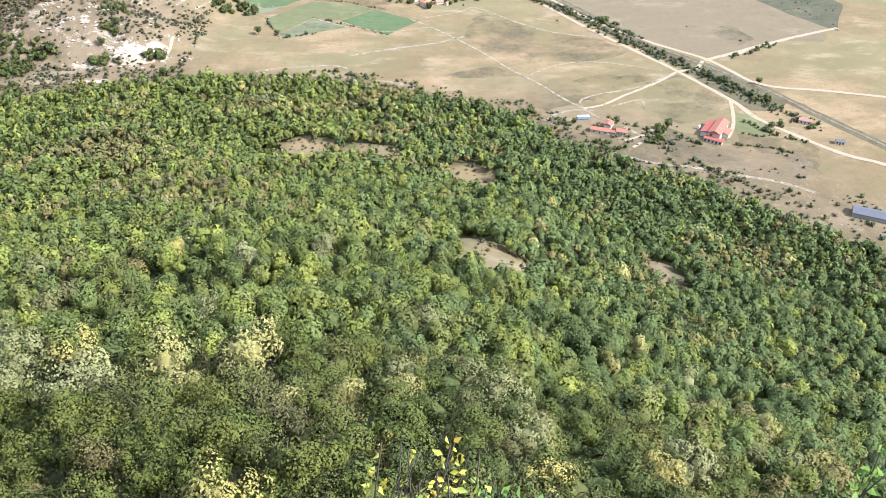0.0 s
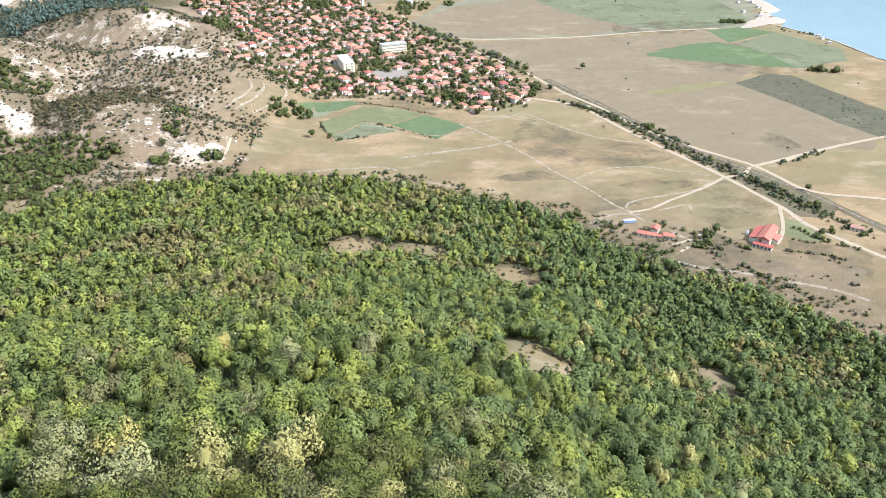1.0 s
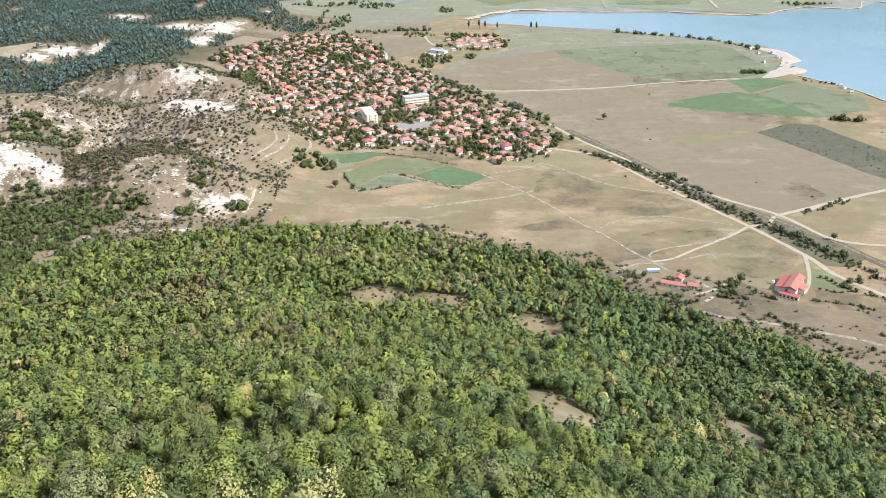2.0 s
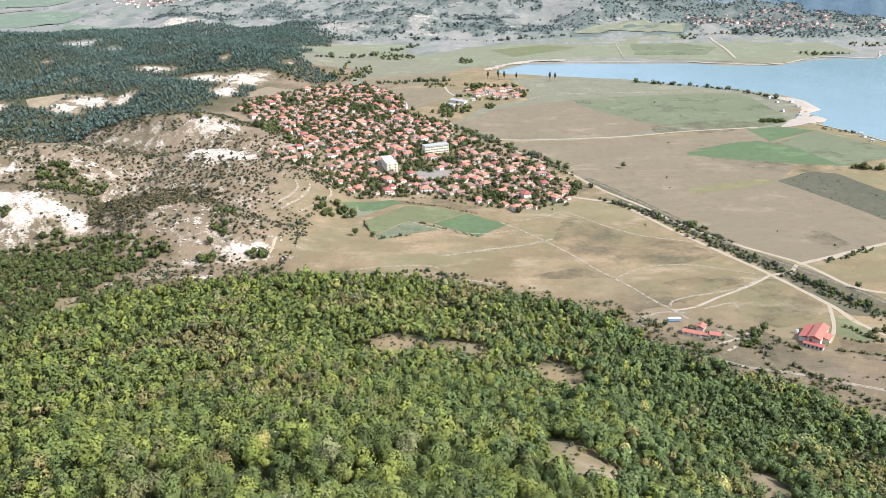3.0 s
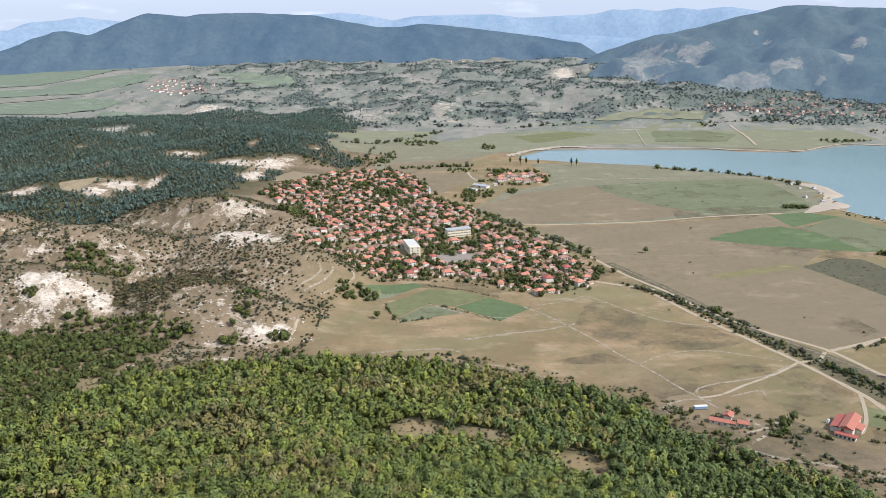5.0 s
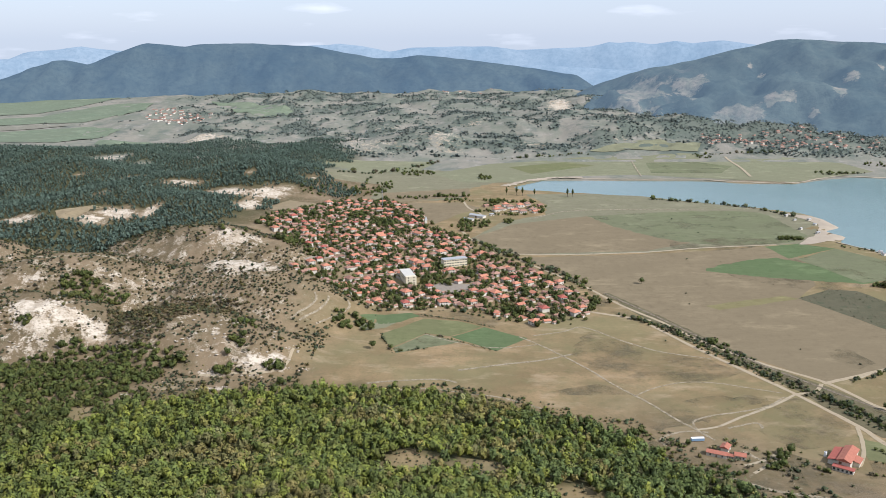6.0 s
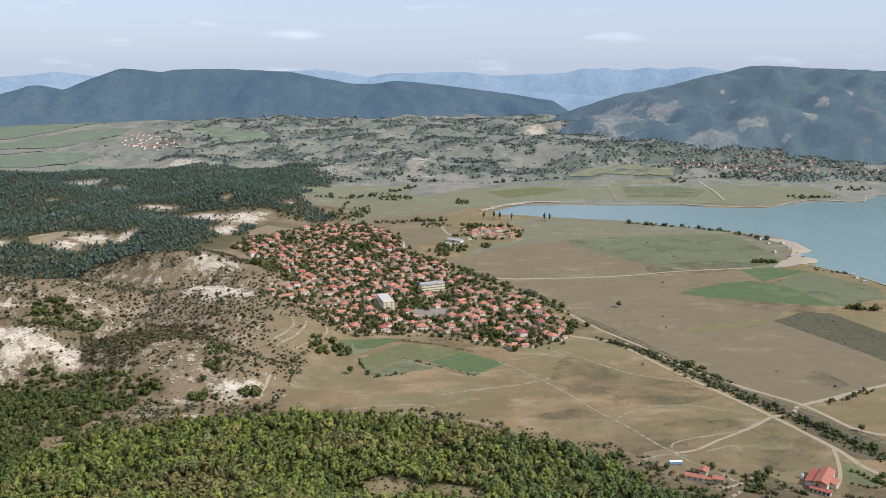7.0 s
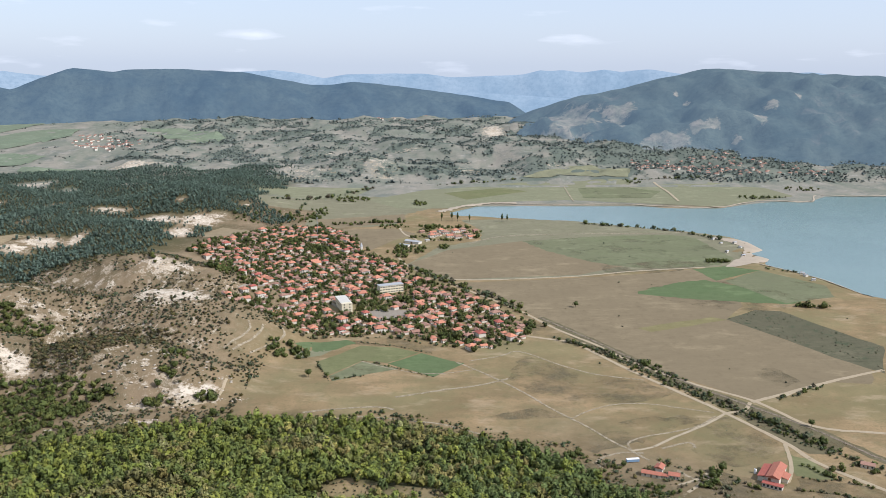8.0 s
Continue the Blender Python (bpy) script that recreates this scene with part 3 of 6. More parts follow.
nx, ny = len(gx), len(gy)
cell = (np.arange(ny - 1)[:, None] * nx + np.arange(nx - 1)[None]).ravel()
quads = np.stack([cell, cell + 1, cell + nx + 1, cell + nx], 1)
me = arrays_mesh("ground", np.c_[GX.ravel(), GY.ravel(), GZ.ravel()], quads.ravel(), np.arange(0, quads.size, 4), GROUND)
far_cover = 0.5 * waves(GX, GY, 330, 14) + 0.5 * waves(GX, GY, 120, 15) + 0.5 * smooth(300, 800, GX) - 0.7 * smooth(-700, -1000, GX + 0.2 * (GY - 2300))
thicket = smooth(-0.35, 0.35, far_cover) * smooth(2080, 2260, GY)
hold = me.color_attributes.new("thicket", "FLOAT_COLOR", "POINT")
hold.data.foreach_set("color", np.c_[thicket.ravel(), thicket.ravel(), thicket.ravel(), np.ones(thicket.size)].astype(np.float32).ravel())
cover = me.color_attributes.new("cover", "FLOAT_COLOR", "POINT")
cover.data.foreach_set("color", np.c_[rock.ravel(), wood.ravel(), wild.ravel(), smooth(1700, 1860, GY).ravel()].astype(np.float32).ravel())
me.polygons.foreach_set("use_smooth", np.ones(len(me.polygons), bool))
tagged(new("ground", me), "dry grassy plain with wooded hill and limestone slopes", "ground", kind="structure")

# the lake
bm = bmesh.new()
bm.faces.new([bm.verts.new(v) for v in ((40, 600, -3.2), (2000, 600, -3.2), (2000, 2080, -3.2), (40, 2080, -3.2))])
tagged(new("water", mesh_of("water", bm, WATER)), "calm blue-grey reservoir between dry fields", "lake", kind="structure")


# ---- mountains and distance ----
def mountain(name, label, crest, depth, back, material, seed, rough=18.0, base=-6.0, rows=40, step=30.0, spurs=0.0, bald=()):
    """A range whose crest line runs through (x, y, z); depth: how far its front slope reaches."""
    xs = np.arange(crest[0][0], crest[-1][0] + 1, step)
    cy = np.interp(xs, [c[0] for c in crest], [c[1] for c in crest])
    cz = np.interp(xs, [c[0] for c in crest], [c[2] for c in crest])
    cz = cz + 0.12 * rough * waves(xs, 0 * xs, 160, seed + 1) * smooth(30, 120, cz)
    v = np.linspace(-1, back / depth, rows)
    X, V = np.meshgrid(xs, v)
    Y = cy[None] + V * depth
    fall = np.where(V < 0, smooth(-1.0, 0.0, V) ** 0.8, 1 - 0.5 * smooth(0, back / depth, V))
    Z = base + (cz[None] - base) * fall + rough * waves(X, Y, 420, seed) * np.clip(-V * (1 + V) * 4, 0, 1) + rough * 0.4 * waves(X, Y, 130, seed + 2) * np.clip(-V * (1 + V) * 4, 0, 1)
    if spurs:
        ridge = 1 - 2 * np.abs(waves(X + 0.35 * Y, 0.22 * Y, spurs, seed + 3))
        ridge = ridge + 0.5 * (1 - 2 * np.abs(waves(X - 0.2 * Y, 0.3 * Y, spurs * 0.4, seed + 5)))
        Z = Z + rough * 0.9 * ridge * np.clip(-V * (1 + V) * 4, 0, 1)
    n = len(xs)
    c = (np.arange(rows - 1)[:, None] * n + np.arange(n - 1)[None]).ravel()
    q = np.stack([c, c + 1, c + n + 1, c + n], 1)
    me = arrays_mesh(name, np.c_[X.ravel(), Y.ravel(), Z.ravel()], q.ravel(), np.arange(0, q.size, 4), material)
    bare = np.zeros(X.shape)
    for bx, by, rx, ry, k in bald:
        bare = np.maximum(bare, bump(X, Y, bx, by, rx, ry, k))
    hold = me.color_attributes.new("bald", "FLOAT_COLOR", "POINT")
    hold.data.foreach_set("color", np.repeat(bare.ravel(), 4).astype(np.float32))
    me.polygons.foreach_set("use_smooth", np.ones(len(me.polygons), bool))
    return tagged(new(name, me), label, "mountain", kind="structure")


# third colour of each: the air's haze, given off as a blue glow
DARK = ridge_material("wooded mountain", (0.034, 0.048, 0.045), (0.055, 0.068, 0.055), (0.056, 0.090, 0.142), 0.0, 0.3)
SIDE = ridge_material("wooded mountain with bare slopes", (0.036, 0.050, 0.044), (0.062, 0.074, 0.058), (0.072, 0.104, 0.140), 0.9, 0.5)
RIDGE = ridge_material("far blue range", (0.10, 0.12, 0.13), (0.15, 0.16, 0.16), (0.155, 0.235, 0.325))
# bare shoulders and spurs above the lake
BALD = [(851, 2657, 81, 76, 1.0), (760, 2617, 45, 40, 0.9), (1008, 2690, 36, 21, 1.0), (966, 2702, 27, 42, 0.8), (1061, 2603, 20, 20, 0.8), (1161, 2691, 27, 81, 0.8), (1237, 2751, 28, 33, 0.6), (1332, 2783, 36, 20, 0.5), (1028, 3000, 20, 29, 0.7), (1010, 3065, 20, 20, 0.6), (607, 3097, 117, 178, 0.75), (798, 3029, 81, 89, 0.6), (547, 2877, 135, 124, 0.6), (762, 2871, 27, 71, 0.5), (1005, 2543, 45, 44, 0.5)]
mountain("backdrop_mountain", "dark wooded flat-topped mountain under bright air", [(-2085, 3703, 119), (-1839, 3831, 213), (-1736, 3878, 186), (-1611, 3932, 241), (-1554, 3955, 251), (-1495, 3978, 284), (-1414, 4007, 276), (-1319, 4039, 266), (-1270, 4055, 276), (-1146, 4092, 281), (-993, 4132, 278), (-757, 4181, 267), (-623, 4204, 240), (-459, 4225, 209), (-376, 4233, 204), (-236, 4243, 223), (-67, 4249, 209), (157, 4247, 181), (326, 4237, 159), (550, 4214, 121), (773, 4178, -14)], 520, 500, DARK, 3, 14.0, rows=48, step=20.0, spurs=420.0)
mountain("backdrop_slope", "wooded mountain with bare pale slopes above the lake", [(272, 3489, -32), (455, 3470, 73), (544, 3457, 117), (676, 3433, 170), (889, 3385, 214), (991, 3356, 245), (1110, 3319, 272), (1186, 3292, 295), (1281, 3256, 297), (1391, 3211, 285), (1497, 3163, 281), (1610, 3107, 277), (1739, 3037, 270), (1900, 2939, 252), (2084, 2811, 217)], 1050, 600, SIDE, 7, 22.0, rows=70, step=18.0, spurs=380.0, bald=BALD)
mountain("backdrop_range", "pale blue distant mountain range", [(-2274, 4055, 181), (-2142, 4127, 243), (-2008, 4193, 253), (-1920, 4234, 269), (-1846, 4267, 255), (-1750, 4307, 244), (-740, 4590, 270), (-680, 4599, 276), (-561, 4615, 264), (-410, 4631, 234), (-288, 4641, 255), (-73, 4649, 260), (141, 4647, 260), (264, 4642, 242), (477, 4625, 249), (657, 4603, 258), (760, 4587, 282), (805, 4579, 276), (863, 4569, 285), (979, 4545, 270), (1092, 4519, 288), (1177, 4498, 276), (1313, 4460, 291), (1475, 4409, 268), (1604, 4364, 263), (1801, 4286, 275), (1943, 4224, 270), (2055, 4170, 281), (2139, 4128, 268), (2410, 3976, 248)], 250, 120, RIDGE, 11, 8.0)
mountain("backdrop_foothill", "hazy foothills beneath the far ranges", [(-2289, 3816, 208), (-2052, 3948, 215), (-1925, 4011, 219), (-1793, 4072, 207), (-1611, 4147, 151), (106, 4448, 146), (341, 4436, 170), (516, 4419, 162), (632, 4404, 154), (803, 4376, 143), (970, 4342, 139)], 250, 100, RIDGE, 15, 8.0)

# ---- outlines of the plan ----
VILLAGE = [(-344, 1324), (-333, 1403), (-298, 1473), (-238, 1542), (-156, 1575), (-86, 1476), (-57, 1332), (5, 1260), (13, 1189), (74, 1107), (124, 1004), (163, 939), (144, 900), (108, 865), (70, 852), (47, 880), (-3, 910), (-54, 915), (-92, 906), (-117, 896), (-155, 922), (-189, 913), (-207, 938), (-199, 1002), (-230, 1125), (-292, 1280)]
PINE_GAP = [(-662, 1300), (-624, 1363), (-606, 1366), (-616, 1314), (-616, 1272), (-644, 1275), (-721, 1274), (-731, 1295), (-667, 1277)]
PINE_KNOLL = [(-496, 1593), (-484, 1672), (-429, 1733), (-399, 1928), (-309, 1783), (-256, 1668), (-204, 1610), (-240, 1560), (-329, 1632), (-403, 1616)]
THICKET = [(-451, 730), (-398, 733), (-382, 757), (-341, 750), (-304, 741), (-275, 734), (-260, 722), (-279, 716), (-275, 694), (-292, 692), (-274, 664), (-272, 605), (-266, 543), (-344, 541)]
GULLY = [(-439, 867), (-419, 880), (-395, 865), (-381, 866), (-361, 861), (-371, 854), (-396, 829), (-411, 814), (-439, 853)]
BROWN_SCRUB = [(-369, 822), (-344, 863), (-310, 858), (-257, 844), (-231, 835), (-235, 803), (-265, 776), (-293, 766), (-292, 741), (-304, 742), (-340, 763), (-359, 785)]
DOTTED = [(-331, 921), (-259, 897), (-206, 884), (-189, 863), (-206, 826), (-235, 803), (-291, 854), (-330, 878), (-363, 885)]
TERRACE_AREA = [(-187, 854), (-167, 875), (-138, 888), (-127, 876), (-149, 836), (-170, 825)]
GRASS_TOP = [(-452, 1065), (-427, 1069), (-404, 1080), (-353, 1052), (-327, 1038), (-345, 1025), (-394, 1038)]
FALLOW = [(397, 961), (446, 997), (479, 992), (507, 914), (531, 852), (485, 773), (459, 821)]
PASTURE = [(213, 656), (266, 673), (280, 634), (308, 614), (266, 568), (232, 576), (199, 594)]
FAR_SHORE = [(-373, 1931), (-70, 2112), (66, 2098), (328, 2237), (481, 2358), (646, 2308), (609, 2179), (804, 2167), (957, 1959), (810, 1864), (695, 1795), (382, 1891), (142, 1792), (-29, 1756), (-252, 1810)]
FAR_PARCELS = [[(-1664, 2810), (-1462, 2871), (-1332, 2887), (-1271, 2979), (-1197, 3112), (-1237, 3324), (-1384, 3364), (-1456, 3266), (-1539, 3026), (-1755, 2969)], [(-1480, 2488), (-1210, 2429), (-1120, 2529), (-1108, 2676), (-1238, 2761), (-1391, 2726), (-1578, 2659)], [(-1803, 3052), (-1599, 3105), (-1495, 3357), (-1469, 3576), (-1700, 3656), (-2073, 3524)], [(-1363, 3342), (-1268, 3362), (-1185, 3100), (-1244, 2989), (-1294, 3061)], [(-1592, 2684), (-1405, 2754), (-1338, 2814), (-1450, 2845), (-1650, 2785)], [(-1086, 2472), (-913, 2394), (-787, 2287), (-759, 2218), (-872, 2149), (-1076, 2391)], [(-1030, 3403), (-851, 3330), (-630, 3070), (-627, 2956), (-711, 2927), (-831, 3008)], [(-764, 2093), (-616, 2206), (-566, 1976), (-618, 1924), (-688, 1975)], [(165, 2540), (363, 2490), (373, 2446), (195, 2488)]]
GROVES = [
    (-120, 846, 26, 14, 40), (-28, 1014, 16, 12, 16), (-39, 1040, 14, 10, 12), (-136, 1366, 22, 30, 26), (-192, 1432, 12, 26, 20), (-235, 1092, 18, 30, 34),
    (-109, 1892, 40, 40, 50), (45, 1833, 20, 22, 18), (218, 1727, 8, 6, 10), (-167, 1695, 20, 60, 40), (-32, 1614, 40, 9, 24), (15, 1375, 30, 14, 24), (72, 1380, 8, 12, 12),
    (499, 1264, 24, 7, 30), (332, 1688, 22, 6, 14), (225, 559, 9, 14, 16), (237, 569, 7, 6, 8), (529, 1009, 26, 8, 18), (-217, 774, 12, 14, 14), (-217, 746, 7, 5, 9), (-220, 716, 12, 4, 14), (-178, 725, 10, 4, 10), (-433, 764, 9, 5, 10), (-426, 858, 14, 5, 16), (-265, 1074, 87, 14, 18), (-166, 697, 4, 4, 4), (609, 2152, 20, 20, 14),
    (355, 578, 9, 4, 9), (358, 567, 6, 3, 5), (103, 1556, 40, 8, 20), (55, 1568, 24, 10, 14), (132, 1461, 10, 6, 8), (6, 1345, 30, 16, 22),
    (148, 573, 8, 5, 8), (185, 551, 9, 4, 8), (228, 559, 6, 9, 10), (163, 584, 9, 4, 9), (172, 540, 14, 5, 14), (190, 542, 10, 4, 8), (133, 604, 10, 4, 10), (339, 619, 12, 5, 10), (329, 570, 8, 3, 6),
    (31, 1471, 16, 10, 12), (76, 1440, 30, 6, 16), (125, 1501, 14, 8, 10), (43, 1522, 14, 6, 9), (70, 1550, 26, 8, 12), (-15, 1567, 30, 16, 20), (-103, 1594, 30, 10, 16),
    (-272, 1627, 60, 50, 60), (-206, 1634, 40, 40, 40), (832, 1916, 40, 10, 18), (1014, 2051, 50, 30, 26), (6, 1316, 14, 14, 14),
]
HEDGES = [
    (1.6, 1.5, 2.0, [(247, 520), (252, 506), (264, 497), (272, 482)]), (0.8, 1.0, 1.6, [(299, 561), (313, 554), (326, 557)]), (0.9, 1.1, 2.0, [(288, 542), (310, 537), (328, 527)]), (1.2, 1.2, 2.2, [(160, 545), (178, 535), (196, 525), (212, 518)]),
    (4.0, 2.4, 2.4, [(305, 681), (320, 656), (336, 627), (347, 603)]), (3.0, 1.8, 2.2, [(245, 809), (261, 784), (278, 758)]), (3.5, 1.4, 1.8, [(189, 885), (225, 825), (259, 759), (284, 707)]),
    (6, 2.8, 3.2, [(10, 1245), (69, 1143), (116, 1061), (152, 999), (159, 976)]), (5, 2.6, 3.4, [(38, 1196), (91, 1118), (145, 1030)]), (6, 1.35, 1.1, [(210, 865), (239, 804), (275, 741), (305, 685), (326, 643), (346, 602), (364, 563)]),
    (6, 1.3, 1.2, [(236, 793), (271, 730), (302, 677), (327, 626), (342, 594)]), (4, 2.2, 4.0, [(175, 894), (210, 852), (234, 807)]), (1.5, 1.3, 2.4, [(-88, 827), (-71, 773), (-39, 785)]), (1.2, 1.0, 3.0, [(-41, 829), (31, 779)]),
    (1.2, 1.0, 2.6, [(-53, 891), (-2, 870), (31, 848)]), (3, 2.0, 4.0, [(-116, 890), (-67, 909), (-2, 899), (47, 870)]), (5, 3.0, 4.0, [(356, 1591), (446, 1556), (517, 1512), (571, 1436)]), (4, 2.4, 4.0, [(90, 1733), (188, 1755), (258, 1741), (366, 1688)]),
    (3, 2.2, 5.0, [(644, 1177), (587, 1193), (555, 1216)]), (4, 2.6, 5.0, [(812, 1898), (911, 1916)]), (2.5, 1.7, 3.2, [(-71, 683), (-22, 696), (8, 676), (32, 656)]), (2.5, 1.8, 3.0, [(241, 567), (260, 544)]),
    (2.0, 1.6, 2.6, [(309, 578), (323, 559), (344, 543)]), (8, 4.0, 7.0, [(-336, 1736), (-208, 1855), (-115, 2002), (-63, 2096)]), (6, 4.0, 8.0, [(81, 2130), (200, 2158), (321, 2187)]), (4, 2.4, 4.0, [(-239, 1551), (-209, 1655), (-205, 1770)]),
    (5, 3.0, 5.0, [(587, 2180), (709, 2190), (812, 2191)]), (3, 2.0, 3.6, [(241, 821), (265, 796)]), (3, 1.8, 3.4, [(351, 710), (380, 726), (407, 744)]),
]

# ---- fields ----
F = field
F("field_1", [(-117, 868), (-100, 887), (-61, 898), (-49, 886), (-71, 866), (-88, 857)], GREEN, "bright green crop strip beside the village", 0.090)
F("field_2", [(-120, 850), (-89, 867), (-76, 861), (-84, 847), (-107, 838)], LIGHT, "pale green garden plot beside the village", 0.066)
F("field_3", [(-88, 827), (-45, 876), (-7, 870), (19, 852), (-15, 820), (-40, 829), (-74, 786)], OLIVE, "olive stubble parcel with low hedges", 0.066)
F("field_4", [(-72, 786), (-40, 827), (-3, 804), (-68, 772)], MEADOW, "faded green parcel with low hedges", 0.078)
F("field_5", [(-14, 820), (22, 850), (65, 816), (31, 779)], GREEN, "green crop parcel at the plain's edge", 0.090)
F("field_6", [(78, 1144), (174, 1156), (326, 1182), (465, 1224), (472, 1143), (440, 1017), (399, 964), (459, 821), (482, 788), (458, 744), (424, 752), (325, 708), (293, 746), (200, 890), (153, 1006)], BROWN, "wide brown harvested field beside the railway", 0.060)
F("field_7", [(397, 961), (446, 997), (479, 992), (507, 914), (531, 852), (485, 773), (459, 821)], DULL, "dark overgrown fallow field", 0.078)
F("field_8", [(326, 1095), (403, 1140), (448, 1143), (524, 1042), (474, 1027), (335, 1072)], GREEN, "dark green crop field", 0.096, ragged=3.0, soft=True)
F("field_9", [(444, 1217), (503, 1235), (542, 1206), (454, 1146)], GREEN, "green crop field near the lake shore", 0.120)
F("field_10", [(464, 1144), (544, 1206), (598, 1113), (580, 1056), (502, 1027)], MEADOW, "faded green meadow near the lake shore", 0.108)
F("field_11", [(14, 1268), (81, 1367), (213, 1431), (255, 1332), (341, 1239), (261, 1186), (80, 1166), (43, 1210)], BROWN, "brown harvested field behind the village", 0.066)
F("field_12", [(213, 1431), (371, 1471), (513, 1471), (530, 1366), (528, 1276), (450, 1231), (341, 1239), (255, 1332)], MEADOW, "greening meadow sloping to the lake", 0.078, ragged=3.0, soft=True)
F("field_13", [(277, 929), (380, 970), (396, 957), (290, 914)], YELLOW, "yellow stubble strip", 0.090)
F("field_14", [(352, 783), (378, 793), (389, 755), (363, 742)], PATCHY, "dark burnt patch in the field", 0.096, ragged=3.0, soft=True)
F("field_15", [(74, 681), (120, 701), (149, 677), (86, 675)], PATCHY, "weedy dark patch in the dry plain", 0.072)
F("field_16", [(-167, 1637), (7, 1709), (12, 1620), (-143, 1548)], BROWN, "brown ploughed field beyond the village", 0.072)
F("field_17", [(-131, 1539), (-15, 1556), (29, 1502), (-14, 1441), (-51, 1362), (-83, 1436)], BROWN, "brown ploughed field with dark rim", 0.078)
F("field_45", [(-335, 1781), (-259, 2027), (-92, 1953), (40, 1918), (101, 1835), (12, 1705), (-11, 1593), (-118, 1571), (-184, 1589), (-174, 1709), (-265, 1708)], PALE_GRASS, "pale rough pasture behind the village", 0.04, ragged=5.0, soft=True)
F("field_18", [(-375, 1942), (-264, 2110), (-70, 2088), (-111, 1930), (-249, 1880)], LIGHT, "long pale green field before the hills", 0.150)
F("field_19", [(-76, 1896), (64, 2060), (317, 2157), (605, 2192), (591, 2112), (800, 2154), (929, 2079), (942, 1940), (810, 1864), (695, 1795), (382, 1891), (224, 1865), (117, 1782), (-5, 1779)], LIGHT, "pale grassland on the far lake shore", 0.150)
F("field_20", [(326, 2224), (479, 2351), (595, 2337), (645, 2304), (612, 2220)], LIGHT, "pale green slope above the far shore", 1.5)
F("field_21", [(104, 2003), (250, 2088), (313, 2031), (150, 1899)], OLIVE, "olive parcel on the far lake shore", 0.210)
F("field_22", [(447, 2078), (579, 2095), (642, 2022), (583, 1915), (426, 1916)], MEADOW, "faded parcel on the far lake shore", 0.210)
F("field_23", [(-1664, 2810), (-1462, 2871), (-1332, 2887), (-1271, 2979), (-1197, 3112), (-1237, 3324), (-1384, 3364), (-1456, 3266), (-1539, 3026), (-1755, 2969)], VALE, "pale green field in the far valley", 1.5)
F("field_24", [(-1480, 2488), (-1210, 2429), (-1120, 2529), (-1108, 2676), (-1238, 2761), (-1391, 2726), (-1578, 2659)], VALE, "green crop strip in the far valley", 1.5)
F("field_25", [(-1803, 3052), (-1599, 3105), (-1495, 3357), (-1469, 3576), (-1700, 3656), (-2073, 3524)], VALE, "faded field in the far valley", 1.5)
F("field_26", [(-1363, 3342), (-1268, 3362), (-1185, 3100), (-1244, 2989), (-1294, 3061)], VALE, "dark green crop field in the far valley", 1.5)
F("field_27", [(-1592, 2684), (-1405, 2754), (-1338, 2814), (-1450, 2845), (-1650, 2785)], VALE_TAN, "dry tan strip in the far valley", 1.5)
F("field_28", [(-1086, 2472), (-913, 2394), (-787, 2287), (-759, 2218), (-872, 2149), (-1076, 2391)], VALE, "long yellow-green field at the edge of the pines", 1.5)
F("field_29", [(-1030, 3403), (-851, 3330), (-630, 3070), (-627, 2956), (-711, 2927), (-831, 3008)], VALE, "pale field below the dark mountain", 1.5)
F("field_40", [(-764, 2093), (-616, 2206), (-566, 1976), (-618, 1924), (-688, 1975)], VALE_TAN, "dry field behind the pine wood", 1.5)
F("field_30", [(-661, 1303), (-623, 1360), (-607, 1364), (-618, 1312), (-620, 1276), (-645, 1277)], TAN, "bare tan clearing among pines", 0.8)
F("field_42", [(10, 1260), (60, 1380), (140, 1440), (150, 1540), (120, 1640), (250, 1648), (350, 1622), (480, 1538), (590, 1462), (596, 1365), (560, 1320), (540, 1240), (466, 1226), (349, 1204), (260, 1177), (135, 1160), (60, 1166)], PALE_GRASS, "pale dry grassland on the lake peninsula", 0.03, ragged=3.0)
F("field_31", [(-372, 1495), (-330, 1545), (-260, 1509), (-236, 1477), (-351, 1459)], TAN, "dry tan field behind the village", 0.5)
F("field_41", [(-278, 681), (-265, 701), (-241, 708), (-253, 681)], TAN, "dry grass slope beside the thicket", 0.3, ragged=3.0, soft=True)
F("field_43", [(132, 842), (171, 795), (216, 766), (258, 738), (227, 709), (170, 711), (131, 729), (106, 781)], PATCHY, "greenish weedy stretch of the dry plain", 0.05, ragged=5.0, soft=True)
F("field_44", [(136, 621), (195, 669), (262, 673), (223, 645), (182, 620), (157, 611)], PATCHY, "weedy stretch of the dry plain", 0.045, ragged=5.0, soft=True)
F("field_47", [(306, 1246), (421, 1274), (485, 1249), (398, 1200), (311, 1195)], PATCHY, "dark weedy strip beside the green field", 0.11, ragged=4.0, soft=True)
F("field_48", [(318, 1096), (420, 1139), (501, 1136), (516, 1060), (519, 1019), (450, 996), (390, 1011)], PATCHY, "fading margin of the green crop", 0.088, ragged=5.0, soft=True)
F("field_32", [(238, 562), (240, 531), (232, 525), (218, 531), (224, 555)], PATCHY, "green triangle of grass along a ditch", 0.120, ragged=3.0, soft=True)
F("field_33", [(308, 602), (318, 589), (328, 562), (301, 561), (296, 569)], OLIVE, "grassy plot beside the barn drive", 0.120, ragged=3.0, soft=True)
F("field_34", [(249, 534), (283, 529), (333, 526), (315, 485), (293, 477), (275, 489), (260, 511)], PALE_PATCH, "bare pinkish tan field below the barn", 0.120, ragged=4.0, soft=True)
